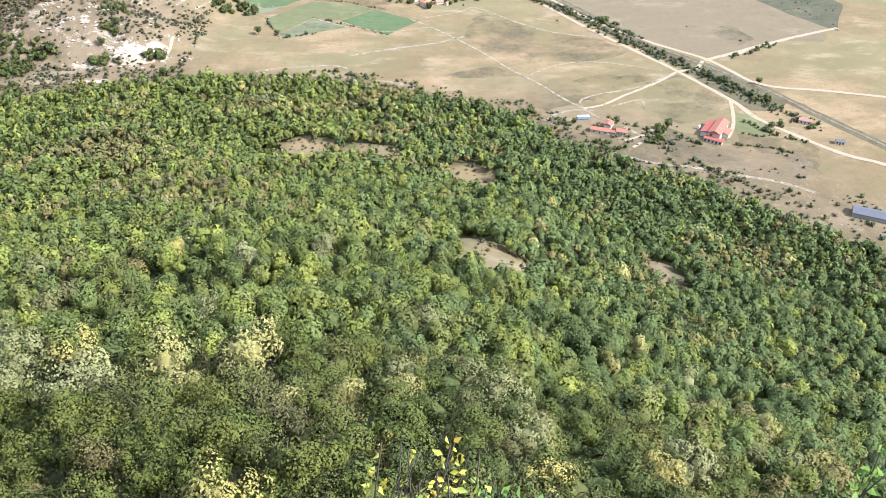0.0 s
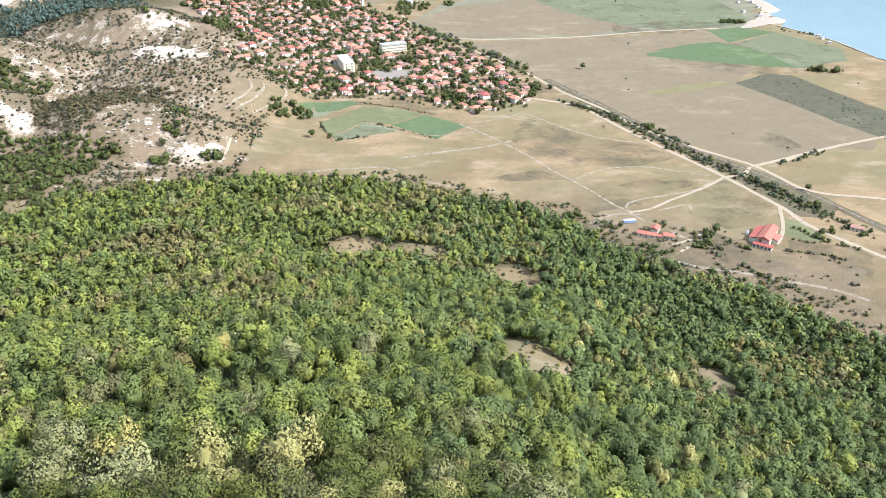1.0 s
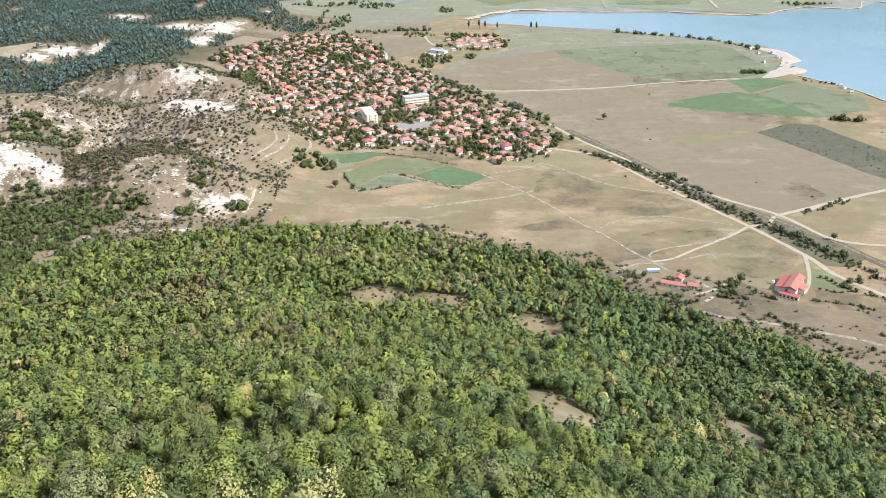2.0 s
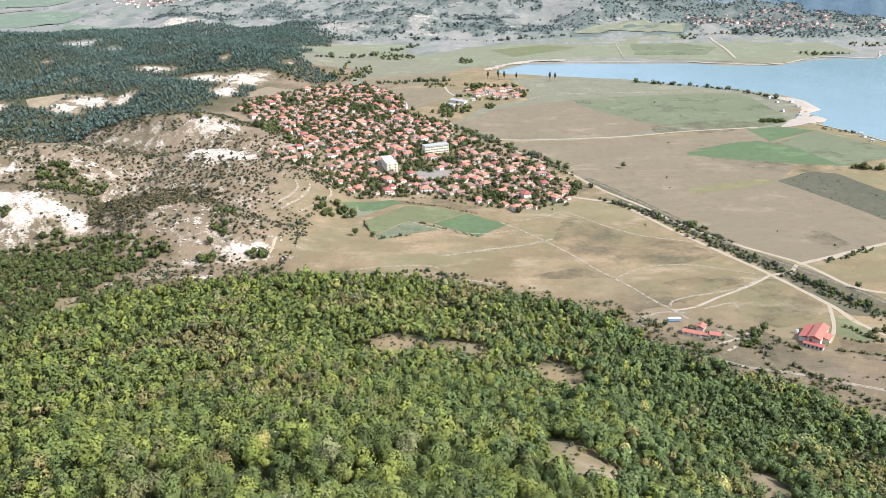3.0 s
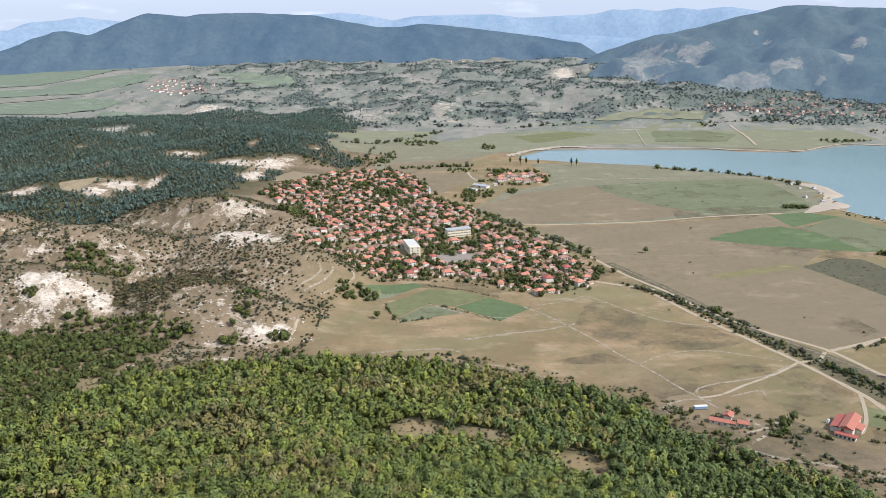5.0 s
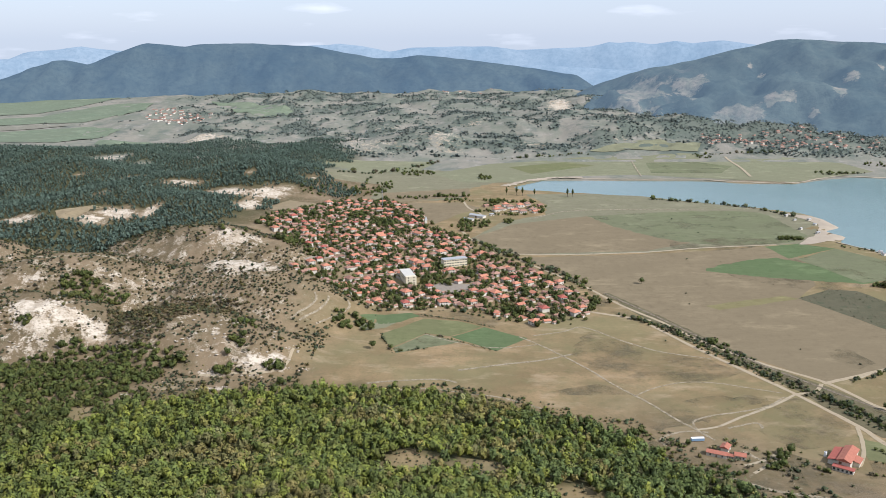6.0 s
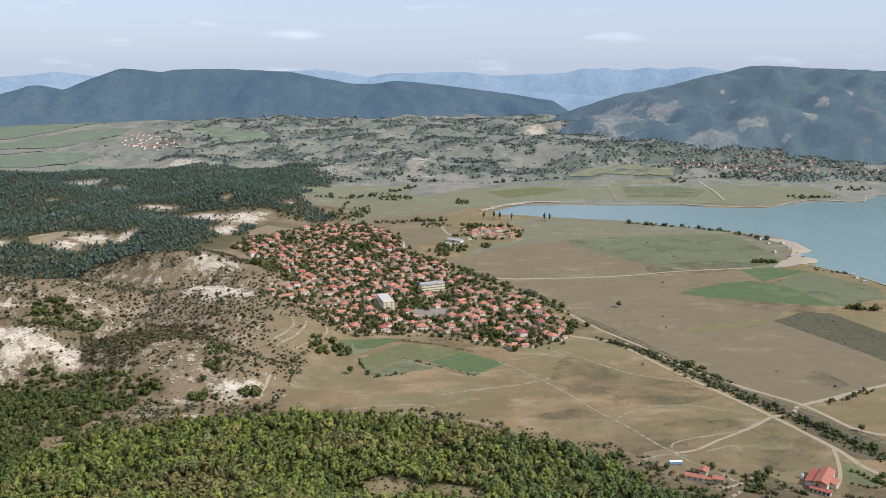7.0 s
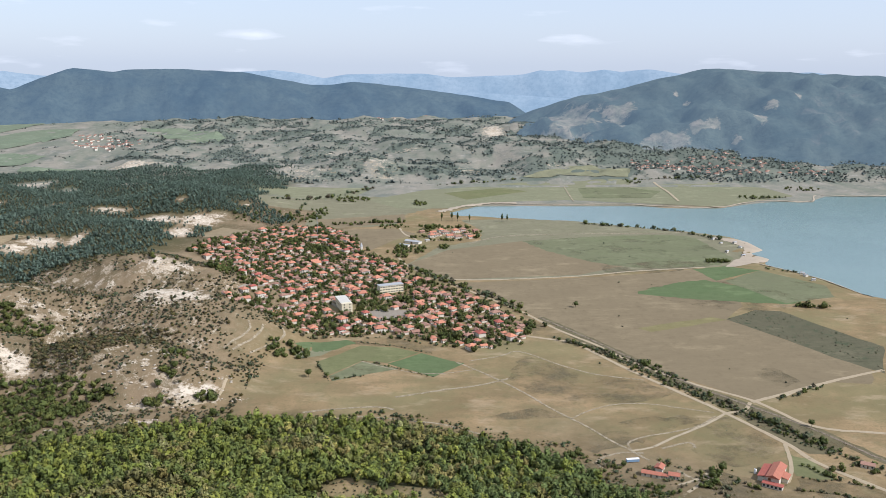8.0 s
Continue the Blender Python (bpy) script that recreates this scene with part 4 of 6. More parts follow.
F("field_35", [(252, 656), (287, 671), (310, 627), (286, 590), (264, 581), (236, 591), (233, 612)], PATCHY, "rough dark pasture with stones", 0.090, ragged=3.0, soft=True)
F("railway_verge", [(170, 958), (211, 886), (244, 821), (280, 755), (314, 705)] + [(333, 676), (351, 642), (365, 616), (344, 598), (323, 600), (302, 647)] + [(295, 685), (271, 730), (237, 796), (203, 871)], VERGE, "dark green overgrown railway verge", 0.105)
F("beach_1", [(556, 1469), (596, 1438), (631, 1420), (611, 1351), (569, 1298), (611, 1323), (589, 1278), (537, 1243), (500, 1229), (530, 1271), (554, 1302), (582, 1362), (579, 1404)], SAND, "pale sandy spit on the lake shore", 0.35, ragged=2.0, soft=True)
F("field_36", [(150, 990), (180, 920), (204, 875), (175, 894), (151, 906), (149, 936)], PATCHY, "weedy verge beside the village", 0.090)
F("field_37", [(-97, 886), (-2, 899), (41, 871), (31, 852), (-9, 874), (-45, 880)], PATCHY, "weedy strip beside village gardens", 0.060)
F("field_38", [(143, 590), (175, 576), (228, 579), (260, 560), (294, 541), (279, 518), (210, 517), (162, 529), (138, 565)], PATCHY, "brownish weedy ground round the farmstead", 0.05, ragged=3.0, soft=True)
F("field_39", [(297, 561), (328, 551), (348, 533), (331, 500), (309, 530), (286, 534)], PATCHY, "weedy ground beside the barn", 0.05, ragged=3.0, soft=True)

# ---- roads, tracks and the railway ----
R = ribbon
R("road_1", [(-8, 1324), (14, 1238), (54, 1172), (90, 1107), (146, 1009), (181, 929), (214, 871), (241, 813), (280, 755), (321, 705)][:-1] + [(322, 710), (336, 682), (347, 657), (367, 643), (400, 636), (452, 620), (510, 604)], 4.2, ROAD, "pale dirt road along the railway", 0.177)
R("road_2", [(200, 860), (234, 785), (268, 719), (287, 682), (314, 618)] + [(322, 586), (347, 546), (366, 522), (388, 506), (427, 462)], 4.6, ROAD, "pale gravel road across the plain", 0.188, 1)
R("road_3", [(321, 705), (357, 722), (425, 755), (490, 782)], 4.6, ROAD, "pale gravel road to the fields", 0.199, 2)
R("road_4", [(54, 1166), (135, 1162), (260, 1179), (349, 1206), (466, 1228)], 4.5, TRACK, "earth track between brown fields", 0.188, 3)
R("road_5", [(138, 906), (162, 894), (204, 875)], 5.0, ROAD, "dirt road leaving the village", 0.188, 4)
R("path_1", [(71, 824), (105, 838), (122, 852), (138, 841), (160, 812), (193, 781), (238, 763)], 2.3, FAINT, "worn earth track round the village", 0.166, 5)
R("path_2", [(56, 821), (82, 788), (114, 737), (134, 697), (156, 661), (172, 629), (185, 608), (190, 598)], 2.3, FAINT, "worn footpath across dry grass", 0.166, 6)
R("path_3", [(184, 611), (201, 616), (224, 633), (262, 659), (287, 681)], 2.8, TRACK, "worn earth track to the road", 0.177, 7)
R("path_4", [(153, 583), (151, 593), (159, 601), (176, 608), (192, 606)], 2.6, FAINT, "earth track curving into the scrub", 0.166, 8)
R("path_6", [(-88, 697), (-63, 703), (-22, 707), (-7, 700)], 3.0, FAINT, "faint track at the foot of the hill", 0.166, 10)
R("path_7", [(312, 618), (305, 594), (296, 572), (285, 554)], 3.2, ROAD, "pale gravel drive to the barn", 0.210, 11)
R("path_8", [(287, 681), (306, 686), (319, 704)], 4.0, ROAD, "gravel crossing over the railway", 0.232, 12)
R("path_9", [(113, 1408), (178, 1471), (273, 1491), (429, 1496), (525, 1506), (598, 1592)], 4.0, FAINT, "earth track towards the lake", 0.188, 13)
R("path_10", [(417, 2106), (402, 1959), (393, 1866)], 3.5, FAINT, "earth track to the far shore", 1.0, 14)
R("path_11", [(665, 2155), (658, 2021), (636, 1865)], 6.0, TRACK, "broad earth track to the far shore", 1.0, 15)
R("path_12", [(-4, 1567), (6, 1502), (28, 1441), (15, 1385)], 4.0, TRACK, "earth track to the hamlet", 0.188, 16)
R("path_13", [(209, 614), (235, 624), (236, 614)], 2.5, FAINT, "faint path in dry grass", 0.166, 17)
R("street_1", [(-284, 1368), (-234, 1276), (-186, 1192), (-127, 1025)], 5.0, ASPHALT, "grey asphalt village street", 0.188, 18)
R("street_2", [(-231, 1430), (-207, 1348), (-158, 1239), (-99, 1139), (-50, 1105)], 5.0, ASPHALT, "grey asphalt village street", 0.199, 19)
R("street_3", [(-168, 1485), (-96, 1324), (-21, 1238)], 5.0, ASPHALT, "grey asphalt village street", 0.210, 20)
R("street_4", [(-66, 1002), (-108, 1068), (-169, 1077), (-206, 1037)], 5.0, ASPHALT, "grey asphalt village street", 0.221, 21)
R("street_5", [(-45, 995), (11, 989), (59, 980), (114, 914)], 4.5, ASPHALT, "grey asphalt village street", 0.188, 22)
R("street_6", [(-10, 1028), (35, 1083), (73, 1084)], 4.5, ASPHALT, "grey asphalt village street", 0.210, 23)
R("terrace_1", [(-182, 825), (-168, 846), (-161, 862), (-165, 874)], 2.4, FAINT, "pale terrace track on the bare hillside", 0.5, 24)
R("terrace_2", [(-173, 825), (-156, 849), (-150, 867), (-150, 878)], 2.4, FAINT, "pale terrace track on the bare hillside", 0.5, 25)
R("terrace_3", [(-156, 827), (-136, 852), (-127, 875), (-134, 894)], 2.4, FAINT, "pale terrace track on the bare hillside", 0.5, 26)
R("terrace_4", [(-502, 889), (-472, 893), (-437, 901), (-393, 916), (-343, 920)], 3.5, FAINT, "earth track along the bare ridge", 0.5, 27)
R("terrace_5", [(-245, 712), (-222, 712), (-187, 717), (-168, 730), (-165, 754)], 2.6, ROAD, "pale quarry track", 0.5, 28)
R("railway", [(169, 975), (208, 898), (244, 821), (279, 752), (312, 701)] + [(332, 672), (351, 642), (376, 588), (404, 534), (435, 473)], 2.8, BALLAST, "single railway line on dark ballast", 0.35, 29)
R("shore_1", [(85, 1738), (170, 1836), (270, 1840), (382, 1833), (496, 1833), (600, 1803), (698, 1795), (782, 1849), (848, 1881), (949, 1873), (1005, 1955), (1106, 1949), (1300, 1966), (1500, 1986)], 3.2, SAND, "pale muddy beach along the far shore", 0.3, 30, 0.55)
R("shore_2", [(640, 1060), (613, 1158), (588, 1212), (563, 1250)], 7.0, SAND, "narrow pale beach along the lake", 0.6, 31, 0.55)
R("shore_3", [(80, 1735), (130, 1800), (190, 1845), (260, 1850)], 13.0, SAND, "broad sandy beach at the lake's end", 0.9, 32, 0.55)
R("path_14", [(407, 744), (376, 730), (353, 714)], 3.0, TRACK, "dry strip beside a field road", 0.166, 34)
R("path_15", [(209, 577), (218, 562), (231, 571)], 3.0, FAINT, "bare earth yard track", 0.166, 35)
R("path_16", [(187, 536), (213, 519), (243, 510), (270, 498), (297, 486), (316, 471)], 3.5, FAINT, "worn cattle track along the hill's foot", 0.188, 36)
R("path_17", [(-6, 729), (39, 745), (75, 756), (105, 772)], 3.4, FAINT, "faint track over the dry plain", 0.166, 37)
R("path_18", [(147, 674), (168, 692), (197, 705), (226, 704), (253, 693), (277, 683)], 1.8, FAINT, "faint footpath over the dry plain", 0.166, 38)
R("path_19", [(276, 675), (253, 655), (227, 644), (201, 636), (184, 624), (186, 604), (193, 594)], 2.0, FAINT, "second rut of the earth track", 0.171, 39)
R("path_20", [(-74, 679), (-35, 686), (4, 676), (35, 667), (70, 643)], 2.4, FAINT, "faint cattle path at the foot of the hill", 0.166, 40)
R("path_21", [(-42, 827), (-6, 801), (33, 788), (74, 798)], 1.8, FAINT, "field edge path", 0.166, 41)
R("path_22", [(206, 543), (224, 558), (241, 569), (221, 562), (203, 554)], 2.6, TRACK, "bare earth round the farmstead", 0.171, 42)
R("verge_1", [(169, 975), (208, 898), (244, 821), (279, 752), (312, 701)] + [(332, 672), (351, 642), (376, 588), (404, 534), (435, 473)], 11.0, VERGE, "overgrown dark grass beside the railway", 0.15, 31, 0.18)


# ---- woods ----
g = np.random.default_rng(7)
GREENS = np.array([(0.166, 0.196, 0.040), (0.196, 0.222, 0.042), (0.138, 0.168, 0.044), (0.234, 0.248, 0.048), (0.174, 0.186, 0.048), (0.148, 0.178, 0.046)])
AUTUMN = np.array([(0.225, 0.210, 0.060), (0.210, 0.176, 0.060), (0.170, 0.160, 0.060)])
PALE = np.array([(0.38, 0.345, 0.115), (0.30, 0.295, 0.12), (0.41, 0.35, 0.10)])


# where the wood turns early
DRIFTS = [(-121, 414, 40), (-162, 480, 40), (-64, 571, 26), (-10, 627, 40), (-84, 351, 30), (26, 537, 30), (-19, 298, 16)]


def clear_of(x, y, margin=1.0):
    ok = np.ones(len(x), bool)
    for cx, cy, rx, ry in CLEARINGS:
        ok &= np.hypot((x - cx) / rx, (y - cy) / ry) > margin + 0.28 * waves(x, y, 17, 4)
    return ok


def tints(n, x, y, autumn):
    """A leaf colour for each tree: greens, the right flank's darkened and blued for shade, with drier ones in drifts.
    """
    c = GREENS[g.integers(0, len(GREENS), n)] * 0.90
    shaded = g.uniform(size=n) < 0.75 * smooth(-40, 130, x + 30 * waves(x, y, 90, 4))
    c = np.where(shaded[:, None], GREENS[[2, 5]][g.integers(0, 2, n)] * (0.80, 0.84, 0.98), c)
    dry = waves(x, y, 150, 9) * 0.5 + 0.5 + g.normal(0, 0.3, n)
    for dx, dy, dr in DRIFTS:
        dry = dry + 0.75 * np.exp(-((x - dx) ** 2 + (y - dy) ** 2) / dr ** 2)
    turned = dry > autumn
    c = np.where(turned[:, None], AUTUMN[g.integers(0, len(AUTUMN), n)], c)
    c = np.where((g.uniform(size=n) < 0.006)[:, None], PALE[g.integers(0, len(PALE), n)], c)
    return c * g.uniform(0.75, 1.25, (n, 1))


# pale and yellowing trees that stand out: place, half-width, colour
MARKED = [
    (-46, 105, 3.6, 2), (-30, 97, 3.4, 0), (-18, 93, 3.8, 0), (-58, 110, 3.6, 1), (-24, 86, 2.4, 0), (-54, 202, 3.0, 2),
    (-11, 206, 3.4, 1), (16, 94, 2.4, 1), (19, 86, 2.8, 1), (-99, 216, 3.4, 1), (-31, 188, 3.2, 1), (-32, 136, 3.0, 1), (64, 154, 2.8, 0),
    (46, 78, 3.2, 1), (78, 95, 3.0, 1), (-2, 77, 2.0, 0), (4, 84, 2.2, 0), (20, 72, 2.6, 1), (-58, 104, 3.0, 1), (-44, 92, 3.2, 1),
    (13, 130, 3.0, 1), (-8, 236, 3.0, 1), (-61, 260, 3.4, 1), (-77, 144, 3.4, 1), (-39, 92, 3.0, 1), (-9, 72, 2.0, 0),
]


def wood(name, label, lo, hi, gap, r, leaves, leaf, seed, autumn=1.1):
    x, y = scattered(-520, 560, 20, 760, gap, seed)
    d = np.hypot(x, y)
    s = d / foot(x, y)
    ok = (d > lo) & (d <= hi) & (s < 0.985) & (np.degrees(np.arctan2(x, y)) > -37 + 4 * (d > 260)) & (np.degrees(np.arctan2(x, y)) < 47) & clear_of(x, y)
    for mx, my, mr, _ in MARKED:
        ok &= np.hypot(x - mx, y - my) > mr * 1.15
    x, y = x[ok], y[ok]
    n = len(x)
    rad = r * g.uniform(0.62, 1.32, n)
    tall = rad * g.uniform(0.9, 1.7, n)
    z = height(x, y) + tall * 0.75 + 0.6
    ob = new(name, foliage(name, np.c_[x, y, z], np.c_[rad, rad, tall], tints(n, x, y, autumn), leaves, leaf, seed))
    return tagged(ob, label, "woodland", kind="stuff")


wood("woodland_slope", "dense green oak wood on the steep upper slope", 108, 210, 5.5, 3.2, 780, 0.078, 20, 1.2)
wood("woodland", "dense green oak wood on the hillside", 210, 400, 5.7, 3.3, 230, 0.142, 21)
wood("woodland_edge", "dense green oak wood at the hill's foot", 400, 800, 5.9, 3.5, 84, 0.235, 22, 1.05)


# ---- the nearest trees, one by one ----
def trunk_mesh(h, seed):
    gr = random.Random(seed)
    bm = bmesh.new()

    def limb(a, b, r0, r1):
        axis = (b - a).normalized()
        s = axis.orthogonal().normalized()
        o = axis.cross(s)
        rings = []
        for k, (p, r) in enumerate(((a, r0), ((a + b) / 2 + s * 0.06 * (b - a).length, (r0 + r1) / 2), (b, r1))):
            rings.append([bm.verts.new(p + (s * math.cos(q) + o * math.sin(q)) * r) for q in (i * math.tau / 6 for i in range(6))])
        for u, v in zip(rings, rings[1:]):
            for i in range(6):
                bm.faces.new((u[i], u[(i + 1) % 6], v[(i + 1) % 6], v[i]))

    top = Vector((gr.uniform(-0.3, 0.3), gr.uniform(-0.3, 0.3), h * 0.72))
    limb(Vector((0, 0, -1.2)), top, h * 0.03, h * 0.014)
    for i in range(6):
        a = i * 1.05 + gr.uniform(-0.3, 0.3)
        base = top * gr.uniform(0.45, 0.95)
        limb(base, base + Vector((math.cos(a), math.sin(a), gr.uniform(0.5, 1.0))) * h * 0.26, h * 0.012, h * 0.004)
    return mesh_of("trunk", bm, BARK)


TREE_KINDS = [("green", c * 0.70, 3.2) for c in GREENS] + [("olive brown", c * 0.9, 2.9) for c in AUTUMN] + [("pale yellow", c, 3.3) for c in (*PALE, *PALE)]
models = []
for i, (word, c, r) in enumerate(TREE_KINDS):
    t = empty("tree")
    h = r * 2.1
    part("trunk", trunk_mesh(h, i), t)
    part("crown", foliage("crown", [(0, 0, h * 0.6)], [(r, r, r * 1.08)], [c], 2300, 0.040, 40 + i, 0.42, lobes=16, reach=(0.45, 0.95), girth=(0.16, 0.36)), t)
    tagged(t, f"{word} broadleaf tree among others on the slope", "tree", "trees on the upper slope")
    models.append(t)
used = set()


def plant(kind, x, y, size, turn):
    m = pose(x, y, float(height(x, y)) - 0.2, 0, 0, turn) @ Matrix.Diagonal((size, size, size * 1.02, 1))
    if kind not in used:
        used.add(kind)
        models[kind].matrix_basis = m
        return
    ob = copy_thing(models[kind], m)
    ob.matrix_basis = m


x, y = scattered(-140, 140, 30, 112, 5.6, 33)
d = np.hypot(x, y)
ok = (d > 34) & (d <= 108) & (np.degrees(np.abs(np.arctan2(x, y))) < 42) & clear_of(x, y)
for mx, my, mr, _ in MARKED:
    ok &= np.hypot(x - mx, y - my) > mr * 1.25
for px, py in zip(x[ok], y[ok]):
    q = g.uniform()
    kind = (int(g.choice((1, 3, 0, 4))) if px < 0 else int(g.choice((2, 5, 4, 0)))) if q < 0.72 else (int(g.integers(6, 9)) if q < 0.95 else int(g.integers(9, 15)))
    plant(kind, px, py, g.uniform(0.8, 1.35), g.uniform(0, 360))
for i, (mx, my, mr, k) in enumerate(MARKED):
    plant(9 + k + 3 * (i % 2), mx, my, mr / (2.0 if my < 112 else 2.45), g.uniform(0, 360))


# ---- pines, scrub, hedges ----
# pine greens are lightened in the colour for haze over the plateau
PINE = np.array([(0.098, 0.136, 0.102), (0.106, 0.144, 0.108), (0.090, 0.126, 0.096)])
SCRUB = np.array([(0.075, 0.090, 0.045), (0.090, 0.095, 0.050), (0.065, 0.085, 0.045), (0.105, 0.090, 0.055)])


def stuff(name, label, category, x, y, r, tint, leaves, leaf, seed, tall=0.0, flat=1.0, sink=0.35, spread=0.3, shade=0.25):
    dry_land = ~inside(x, y, LAKE)
    x, y = x[dry_land], y[dry_land]
    n = len(x)
    rad = r * np.clip(np.exp(g.normal(-0.08, spread, n)), 0.4, 2.0)
    z = height(x, y) + rad * flat * (1 - sink)
    c = tint[g.integers(0, len(tint), n)] * g.uniform(1 - shade, 1 + shade, (n, 1))
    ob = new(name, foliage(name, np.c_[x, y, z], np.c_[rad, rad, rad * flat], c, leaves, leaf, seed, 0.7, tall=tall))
    return tagged(ob, label, category, kind="stuff")


def rockiness(x, y):
    k = np.zeros(len(x))
    for cx, cy, rx, ry, b in OUTCROPS:
        k = np.maximum(k, bump(x, y, cx, cy, rx, ry, b))
    return k


x, y = scattered(-1500, -120, 1080, 2330, 6.9, 51)
left = x + 0.12 * (1250 - y) + 25 * waves(x, y, 120, 3)
ok = (left < -395 - 0 * x) & (y - 0.12 * (x + 420) > 1120 + 20 * waves(x, y, 90, 5)) & ((rockiness(x, y) < 0.30 + 0.16 * waves(x, y, 30, 6)) | (g.uniform(size=len(x)) < 0.06)) & (x > -0.62 * y) & ~inside(x, y, PINE_GAP)
stuff("pine_wood", "dark green pine plantation on rolling ground", "pine wood", x[ok], y[ok], 3.2, PINE, 9, 0.46, 52, 0.5, 1.25, 0.1, 0.2, 0.1)
x, y = scattered(-520, 10, 1540, 2150, 7.5, 53)
ok = inside(x, y, PINE_KNOLL) & (rockiness(x, y) < 0.3)
stuff("pine_knoll", "dark pine wood on a low knoll", "pine wood", x[ok], y[ok], 3.4, PINE, 10, 0.46, 54, 0.5, 1.25, 0.1, 0.2, 0.1)

x, y = scattered(-700, -110, 640, 1250, 4.6, 55)
bare = rockiness(x, y)
thick = 0.28 + 0.34 * waves(x, y, 75, 12) + 0.30 * waves(x, y, 26, 13) + 0.42 * inside(x, y, DOTTED) - 0.75 * bare - 0.6 * inside(x, y, TERRACE_AREA) - 0.9 * inside(x, y, GRASS_TOP) - 0.35 * smooth(0.97, 1.0, height(x, y) / 62)
ok = (x - 0.1 * (y - 700) < -150) & (np.hypot(x, y) / foot(x, y) > 1.0) & (thick + g.normal(0, 0.2, len(x)) > 0.10) & (x > -0.62 * y) & ~inside(x, y, VILLAGE) & (y < 1135) & ~inside(x, y, THICKET)
stuff("hill_scrub", "low olive scrub on dry limestone hills", "scrub", x[ok], y[ok], 1.85, np.r_[SCRUB, AUTUMN[1:] * 0.55], 14, 0.42, 56, 0, 0.7)
x, y = scattered(-620, -190, 560, 900, 5.2, 57)
ok = (inside(x, y, THICKET) | inside(x, y, GULLY)) & (rockiness(x, y) < 0.55 + 0.2 * waves(x, y, 24, 3)) & (np.hypot(x, y) / foot(x, y) > 0.97) & clear_of(x, y)
stuff("valley_thicket", "dense green thicket in the valley below the rocks", "thicket", x[ok], y[ok], 3.2, GREENS[[2, 4, 5]] * 0.62, 90, 0.24, 58, 0, 0.95)
x, y = scattered(-420, -150, 640, 900, 3.6, 59)
ok = inside(x, y, BROWN_SCRUB) & (rockiness(x, y) < 0.5) & (waves(x, y, 30, 6) > -0.75)
stuff("brown_scrub", "olive-brown dense scrub between bare rocks", "scrub", x[ok], y[ok], 2.0, np.array([(0.125, 0.105, 0.045), (0.10, 0.098, 0.042), (0.145, 0.11, 0.05)]), 44, 0.28, 59, 0, 0.7)
for i, (cx, cy, rx, ry, n) in enumerate(GROVES):
    a, q = g.uniform(0, 6.283, n), np.sqrt(g.uniform(0, 1, n))
    stuff("grove", "dark green grove of trees and tall bushes", "grove", cx + rx * q * np.cos(a), cy + ry * q * np.sin(a), 1.9 if cx > 120 and cy < 640 else 3.0, GREENS[[2, 4, 5]] * 0.64, 90, 0.26, 60 + i)
for i, (wide, r, gap, pts) in enumerate(HEDGES):
    line = along(pts, gap)
    n = len(line)
    lx, ly = np.array(line).T
    keep = g.uniform(size=n) < 0.85
    stuff("hedge", "uneven dark green row of bushes and trees", "hedge", (lx + g.uniform(-wide, wide, n))[keep], (ly + g.uniform(-wide, wide, n))[keep], r, np.r_[GREENS[[2, 4, 5]] * 0.62, SCRUB * 1.2], 50, 0.3, 80 + i, 0, 0.85, 0.35, 0.45)
# scrub between the wood and the plain
x, y = scattered(-60, 640, 330, 800, 4.4, 71)
s = np.hypot(x, y) / foot(x, y)
ok = (s > 0.975) & (s < 1.03 + 0.14 * smooth(110, 240, x)) & (x + 0.25 * (y - 500) > 20) & (g.normal(0, 0.2, len(x)) + 0.55 * waves(x, y, 60, 3) + 0.5 * waves(x, y, 21, 6) > (s - 0.985) * 6.0 - 0.25)
stuff("foot_scrub", "clumped olive bushes at the foot of the hill", "scrub", x[ok], y[ok], 1.35, np.r_[SCRUB * 1.5, GREENS[[2, 4]] * 0.7, AUTUMN[1:] * 0.85], 34, 0.3, 72, 0, 0.7, 0.35, 0.5)
# lone bushes on the plain
x, y = scattered(-150, 900, 480, 1500, 26, 73)
s = np.hypot(x, y) / foot(x, y)
ok = (s > 1.1) & ~inside(x, y, LAKE) & ~inside(x, y, VILLAGE) & (g.uniform(size=len(x)) < 0.03 + 0.5 * inside(x, y, PASTURE))
stuff("plain_bushes", "lone dark bushes on the dry plain", "bush", x[ok], y[ok], 1.0, SCRUB, 40, 0.34, 74, 0, 0.8)
# scrub and woods over the far hills, tints lightened and blued for haze
x, y = scattered(-1900, 1700, 2150, 3700, 12.0, 75)
cover_far = 0.45 * waves(x, y, 330, 14) + 0.45 * waves(x, y, 120, 15) + 0.35 * waves(x, y, 47, 16) + 0.5 * smooth(300, 800, x) - 0.7 * smooth(-700, -1000, x + 0.2 * (y - 2300))
ok = (cover_far + g.normal(0, 0.16, len(x)) > 0.12) & (np.abs(x) < 0.64 * y) & (rockiness(x, y) < 0.45) & ~inside(x, y, FAR_SHORE)
for f in FAR_PARCELS:
    ok &= ~inside(x, y, f)
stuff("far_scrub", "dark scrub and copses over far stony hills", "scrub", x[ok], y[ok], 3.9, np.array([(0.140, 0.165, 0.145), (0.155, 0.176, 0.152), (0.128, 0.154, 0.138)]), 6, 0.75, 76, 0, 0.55)

